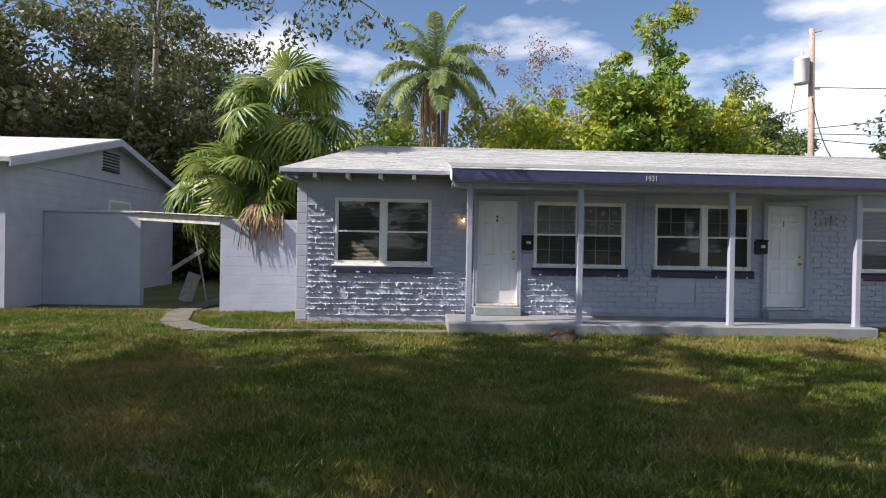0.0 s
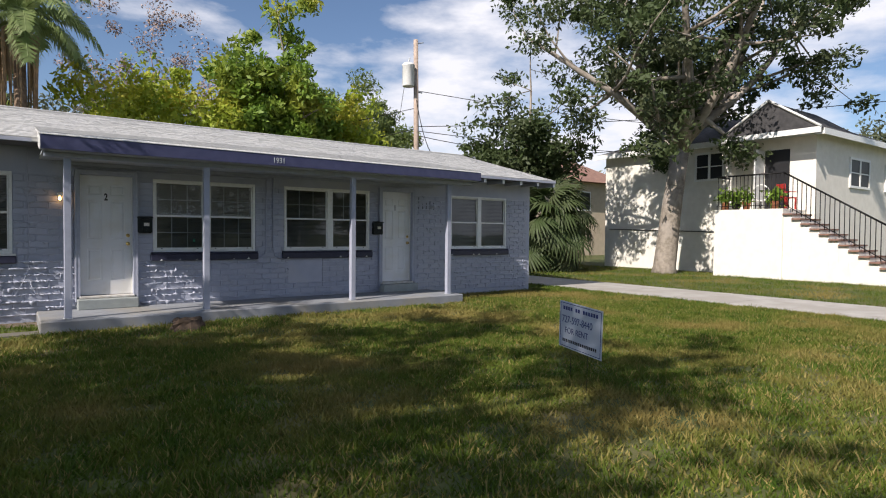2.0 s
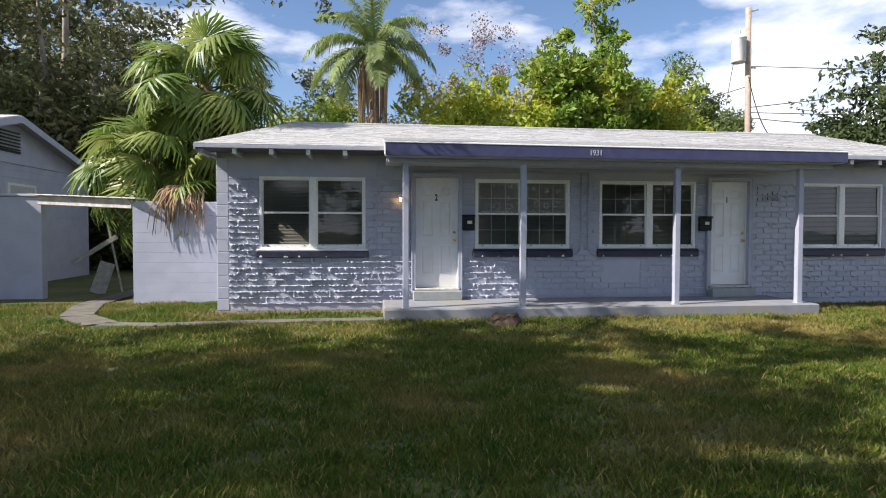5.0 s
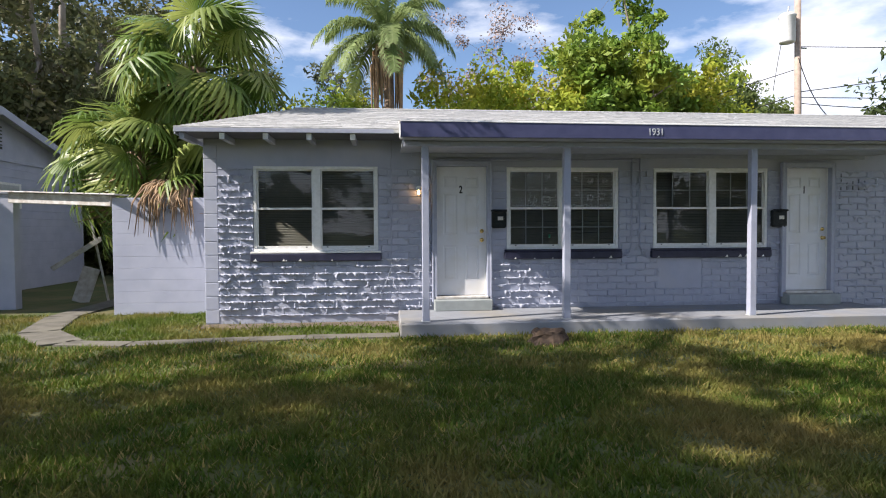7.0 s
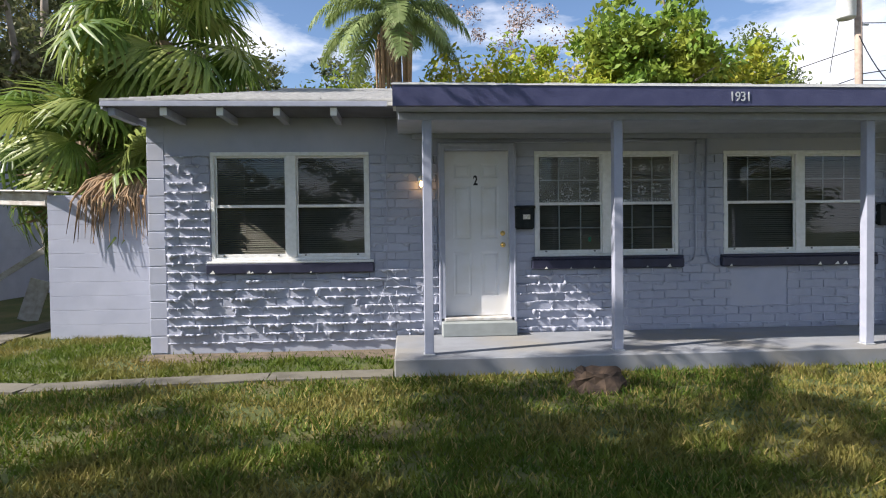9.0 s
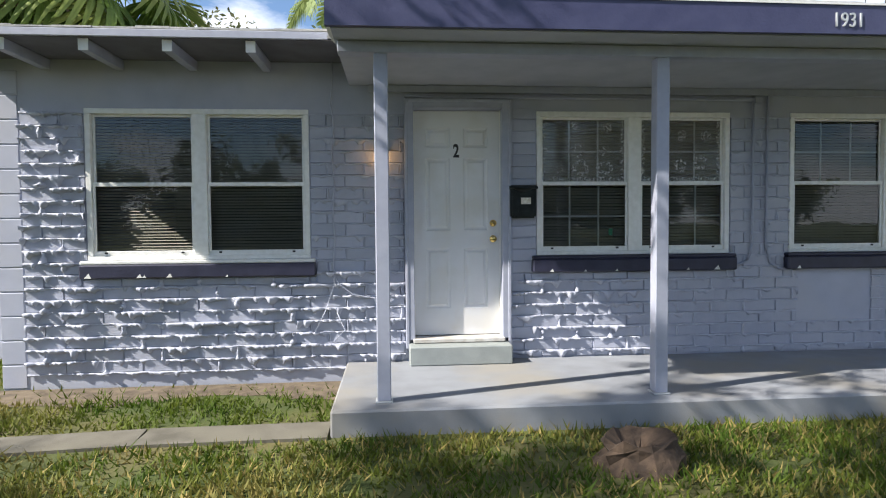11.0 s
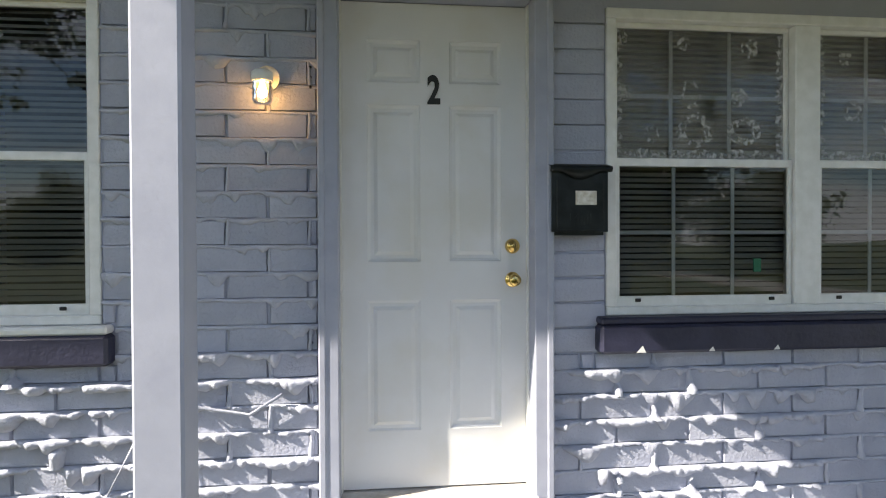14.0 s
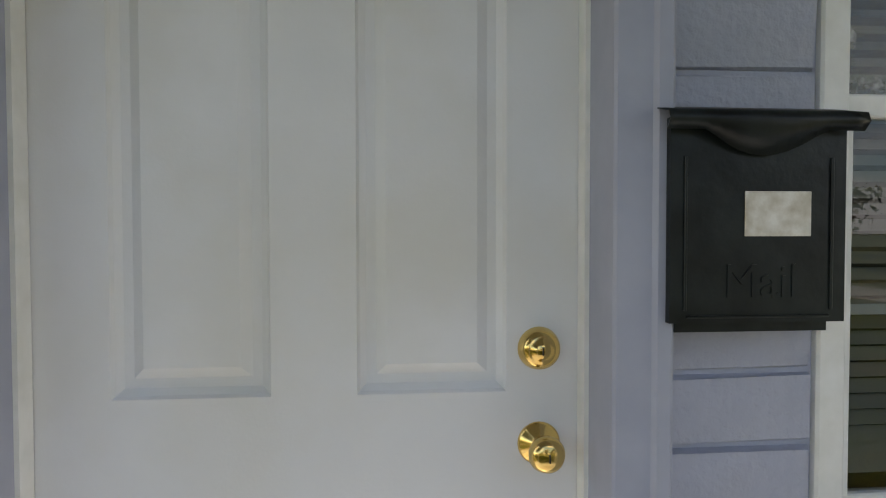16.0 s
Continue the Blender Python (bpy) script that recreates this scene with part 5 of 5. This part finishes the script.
def feather_palm(x, y, h, seed):
    rs = random.Random(seed)
    p = empty("feather_palm", "tall feather palm with arching fronds behind the roof", "palm tree")
    p.location = (x, y, G)
    tubes("trunk", [([(0, 0, -0.1), (0.06, 0, h * 0.6), (0, 0, h)], [0.2, 0.17, 0.16])], BARKP, p, 12)
    skirt = []
    for i in range(46):
        a = rs.uniform(0, 6.28)
        z = h - rs.uniform(0.1, 0.7)
        r = rs.uniform(0.3, 0.55)
        ln = rs.uniform(1.2, 2.9)
        skirt.append(([(0.1 * math.cos(a), 0.1 * math.sin(a), z), (r * math.cos(a), r * math.sin(a), z - 0.3), (r * 0.95 * math.cos(a + 0.1), r * math.sin(a + 0.1), z - ln)], [0.035, 0.045, 0.012]))
    tubes("dry_skirt", skirt, DEADP, p, 4)
    for i in range(24):
        el = math.radians(86 - 92 * ((i + 0.5) / 24) ** 0.9)
        az = i * 2.399963 + rs.uniform(-0.25, 0.25)
        ln = rs.uniform(2.3, 2.9)
        d = Vector((math.cos(az) * math.cos(el), math.sin(az) * math.cos(el), math.sin(el)))
        pts, pos = [], Vector((0, 0, h))
        for k in range(13):
            pts.append(pos.copy())
            d = (d + Vector((0, 0, -0.105 - 0.01 * k))).normalized()
            pos += d * ln / 12
        bm = bmesh.new()
        tube(bm, [tuple(q) for q in pts], [0.03 * (1 - 0.07 * k) for k in range(13)], 4)
        for k in range(76):
            u = 1.5 + 10.4 * k / 75
            j = min(int(u), 11)
            q = pts[j].lerp(pts[j + 1], u - j)
            t = (pts[j + 1] - pts[j]).normalized()
            sd = t.cross(Vector((0, 0, 1))).normalized()
            lf = 0.62 * math.sin(math.pi * (0.15 + 0.8 * k / 75)) ** 0.6 * rs.uniform(0.85, 1.1)
            for s in (-1, 1):
                o = (sd * s * 0.8 + t * 0.45 + Vector((0, 0, rs.uniform(-0.1, 0.35)))).normalized()
                e1 = q + o * lf * 0.5 + Vector((0, 0, -0.04))
                e2 = q + o * lf * 0.85 + Vector((0, 0, -0.30 * lf - 0.12))
                wv = t * 0.022
                a_, b_, c_, d_, e_ = [bm.verts.new(v) for v in (q - wv, q + wv, e1 + wv, e1 - wv, e2)]
                bm.faces.new((a_, b_, c_, d_))
                bm.faces.new((d_, c_, e_))
        from_bm("frond", bm, QUEENLEAF, p)
    return p


feather_palm(0.35, 22.0, 7.8, 2)

# ---- painted bricks with squeezed mortar ----
BH, BL = 0.108, 0.325
BX0, BX1, BZ0, BZ1 = -2.295, WX1 - 0.12, 0.10, 0.10 + 21 * 0.108
BHOLES = [(a - 0.09, b + 0.09, DZ0 - 0.3, DZ1 + 0.09) for a, b in DOORS] + [(a - 0.004, b + 0.004, WZ0, WZ1 + 0.004) for a, b in WINDOWS]
BHOLES += [(a - 0.055, b + 0.055, WZ0 - 0.16, WZ0) for a, b in WINDOWS] + [(PX0, PX1, -1, SLAB + 0.006), (4.75, 5.5, 0.45, 0.93), (1.95, 2.212, 0.93, 2.5)]


def brick_mesh(w, h, seed):
    r = random.Random(seed)
    bm = bmesh.new()
    vs = add_box(bm, -w / 2, w / 2, -0.012, 0.0, -h / 2, h / 2)
    for v in vs:
        if v.co.y < -0.005:
            v.co += Vector((r.uniform(-0.003, 0.003) - 0.004 * math.copysign(1, v.co.x), r.uniform(-0.004, 0.003), r.uniform(-0.003, 0.003) - 0.004 * math.copysign(1, v.co.z)))
    me = bpy.data.meshes.new("brick")
    bmesh.ops.recalc_face_normals(bm, faces=bm.faces[:])
    bm.to_mesh(me)
    bm.free()
    me.materials.append(BRICK)
    return me


FULL = [brick_mesh(BL - 0.008, BH - 0.008, i) for i in range(8)]
rb = random.Random(8)
count, rest_v, rest_f = 0, [], []
heads = []
for j in range(21):
    z0 = BZ0 + j * BH
    x = BX0 - (BL / 2 if j % 2 else 0)
    while x < BX1:
        full = (max(x, BX0), min(x + BL, BX1), z0, z0 + BH)
        for a, b, c, d in cut_all(full, BHOLES):
            if b - a < 0.03 or d - c < 0.03:
                continue
            whole = b - a > BL - 0.001 and d - c > BH - 0.001
            near = -1.6 < 0.5 * (a + b) < 3.3 and count < 298
            cxm, czm = 0.5 * (a + b), 0.5 * (c + d)
            me = rb.choice(FULL) if whole else brick_mesh(b - a - 0.008, d - c - 0.008, rb.random())
            if near:
                ob = new("brick", me)
                ob.location, ob.parent = (cxm, Y, czm), wall
                count += 1
            else:
                k = len(rest_v)
                rest_v += [(v.co.x + cxm, v.co.y + Y + 0.0, v.co.z + czm) for v in me.vertices]
                rest_f += [tuple(i + k for i in q.vertices) for q in me.polygons]
            if b < BX1 - 0.02 and abs(b - (x + BL)) < 0.001:
                heads.append((b, c, d))
        x += BL
strip = [brick_mesh(0.24, BH - 0.007, 40 + i) for i in range(4)]
for j in range(14):
    ob = new("brick", strip[j % 4])
    ob.location, ob.parent = (2.085, Y + 0.001, 0.985 + j * BH), wall
tagged(mesh_ob("brickwork", rest_v, rest_f, BRICK, wall), kind="stuff")


def swell(x, z):
    """How far the mortar stands out: strong at the first flat, weak further on."""
    base = 0.033 if x < 2.2 else 0.026 if x < 3.2 else 0.009 if x < 6.2 else 0.015
    if 1.9 < x < 2.25 and z > 0.9:
        base = 0.004
    elif 0.1 < x < 1.1 and z > 0.98:
        base = 0.010
    elif x < 2.2 and z < 0.18:
        base = 0.014
    n = noise.noise((x * 5.2, z * 9.0, 0.3)) + 0.6 * noise.noise((x * 17.0, z * 31.0, 4.1))
    n += 0.45 * noise.noise((x * 46.0, z * 60.0, 7.7))
    return max(0.002, base * (0.85 + 1.45 * n))


mv, mf = [], []
for j in range(22):
    z = BZ0 + j * BH
    for a, b, c, d in cut_all((BX0, BX1, z - 0.004, z + 0.004), BHOLES):
        if d - c < 0.007 or b - a < 0.05:
            continue
        n = max(3, int((b - a) / 0.012))
        k = len(mv)
        for i in range(n + 1):
            x = a + (b - a) * i / n
            s = swell(x, z)
            wob = 0.009 * noise.noise((x * 8, z * 40, 2.0))
            hang = 0.008 + 0.55 * s + max(0, noise.noise((x * 14.0, z * 50, 9.0)) - 0.12) * 0.11 * min(1, s / 0.015)
            mv += [(x, Y - 0.011, z + 0.004 + 0.4 * wob), (x, Y - 0.013 - s * 0.8, z + 0.002 + wob), (x, Y - 0.013 - s, z - 0.006 + wob), (x, Y - 0.013 - s * 0.85, z - hang * 0.72 + wob), (x, Y - 0.010, z - hang + wob)]
        for i in range(n):
            for q in range(4):
                o = k + i * 5 + q
                mf.append((o, o + 1, o + 6, o + 5))
for x, c, d in heads:
    if (1.9 < x < 2.25 and c > 0.85) or rb.random() < 0.4:
        continue
    k = len(mv)
    fall, top_s = rb.uniform(0.8, 2.2), rb.uniform(0.15, 0.7)
    tilt = rb.uniform(-0.012, 0.012)
    n = 5
    for i in range(n + 1):
        z = c + (d - c) * i / n
        s = swell(x + 3.3, z * 3 + x) * (1.0 if x < 3 else 0.8) if x > 3 else swell(x, z * 3 + 1.7) * rb.uniform(0.5, 1.25)
        s = 0.003 + s * (top_s + (1.25 - top_s) * (1 - i / n) ** fall)
        xx = x + 0.006 + tilt * (i / n - 0.5) + 0.004 * noise.noise((x * 9, z * 60, 1))
        w = 0.005 + (0.3 if 0.1 < x < 1.1 and z > 0.98 else 0.5) * s
        mv += [(xx - w, Y - 0.011, z), (xx - w * 0.5, Y - 0.012 - s, z), (xx + w * 0.5, Y - 0.012 - s, z), (xx + w, Y - 0.011, z)]
    for i in range(n):
        for q in range(3):
            o = k + i * 4 + q
            mf.append((o, o + 1, o + 5, o + 4))
tagged(mesh_ob("mortar_ridges", mv, mf, MORTAR, wall, True), kind="stuff")

# ---- grass ----
rs = np.random.RandomState(77)


def blades(name, x0, x1, y0, y1, n, h, label, material=GRASS):
    p = np.stack([rs.uniform(x0, x1, n), rs.uniform(y0, y1, n), np.full(n, G)], axis=1)
    clump = np.sin(p[:, 0] * 5.1 + 2 * np.sin(p[:, 1] * 3.3)) * np.sin(p[:, 1] * 4.7 + 1.5 * np.sin(p[:, 0] * 2.9))
    ok = (clump + rs.rand(n) * 1.6) > 0.1
    ok &= ~((p[:, 0] > PX0 - 0.03) & (p[:, 0] < PX1 + 0.03) & (p[:, 1] > PY - 0.03))
    ok &= ~((p[:, 0] > WX0 - 0.05) & (p[:, 0] < WX1 + 0.05) & (p[:, 1] > Y - 0.06))
    ok &= ~((p[:, 0] > 12.8) & (p[:, 0] < 15.25))
    ok &= ~((p[:, 0] > WX0) & (p[:, 0] < PX0) & (p[:, 1] > Y - 0.45) & (rs.rand(n) > 0.12))
    for a, b in zip(pv, pv[1:]):
        a2, b2 = np.array(a), np.array(b)
        e = b2 - a2
        u = np.clip(((p[:, :2] - a2) @ e) / (e @ e), 0, 1)
        ok &= np.linalg.norm(p[:, :2] - a2 - u[:, None] * e, axis=1) > (0.19 if a[0] > -3.8 else 0.28)
    p = p[ok]
    k = len(p)
    a = rs.uniform(0, 6.283, k)
    hh = h * (0.5 + 0.8 * rs.rand(k)) * (1 + 0.25 * clump[ok])
    w = 0.005 + 0.007 * rs.rand(k)
    side = np.stack([np.cos(a), np.sin(a), np.zeros(k)], axis=1) * w[:, None]
    ln = rs.randn(k, 2) * 0.55
    tip = p + np.stack([ln[:, 0] * hh, ln[:, 1] * hh, hh], axis=1)
    ob = quads(name, np.stack([p - side, p + side, tip], axis=1), material, None, 3)
    return tagged(ob, label, "grass", kind="stuff")


blades("lawn_grass", -9.5, 13, 3.6, 13.2, 270000, 0.06, "short patchy mown lawn grass")
blades("lawn_grass", -4, 12.7, 1.0, 8.5, 230000, 0.05, "short patchy mown lawn grass")
blades("dry_grass", -5, 12.7, 1.0, 10.4, 80000, 0.055, "dry straw coloured blades in the lawn", STRAW)
blades("lawn_grass", 11.6, 23, 2, 20, 60000, 0.07, "short sunlit grass beside the drive")
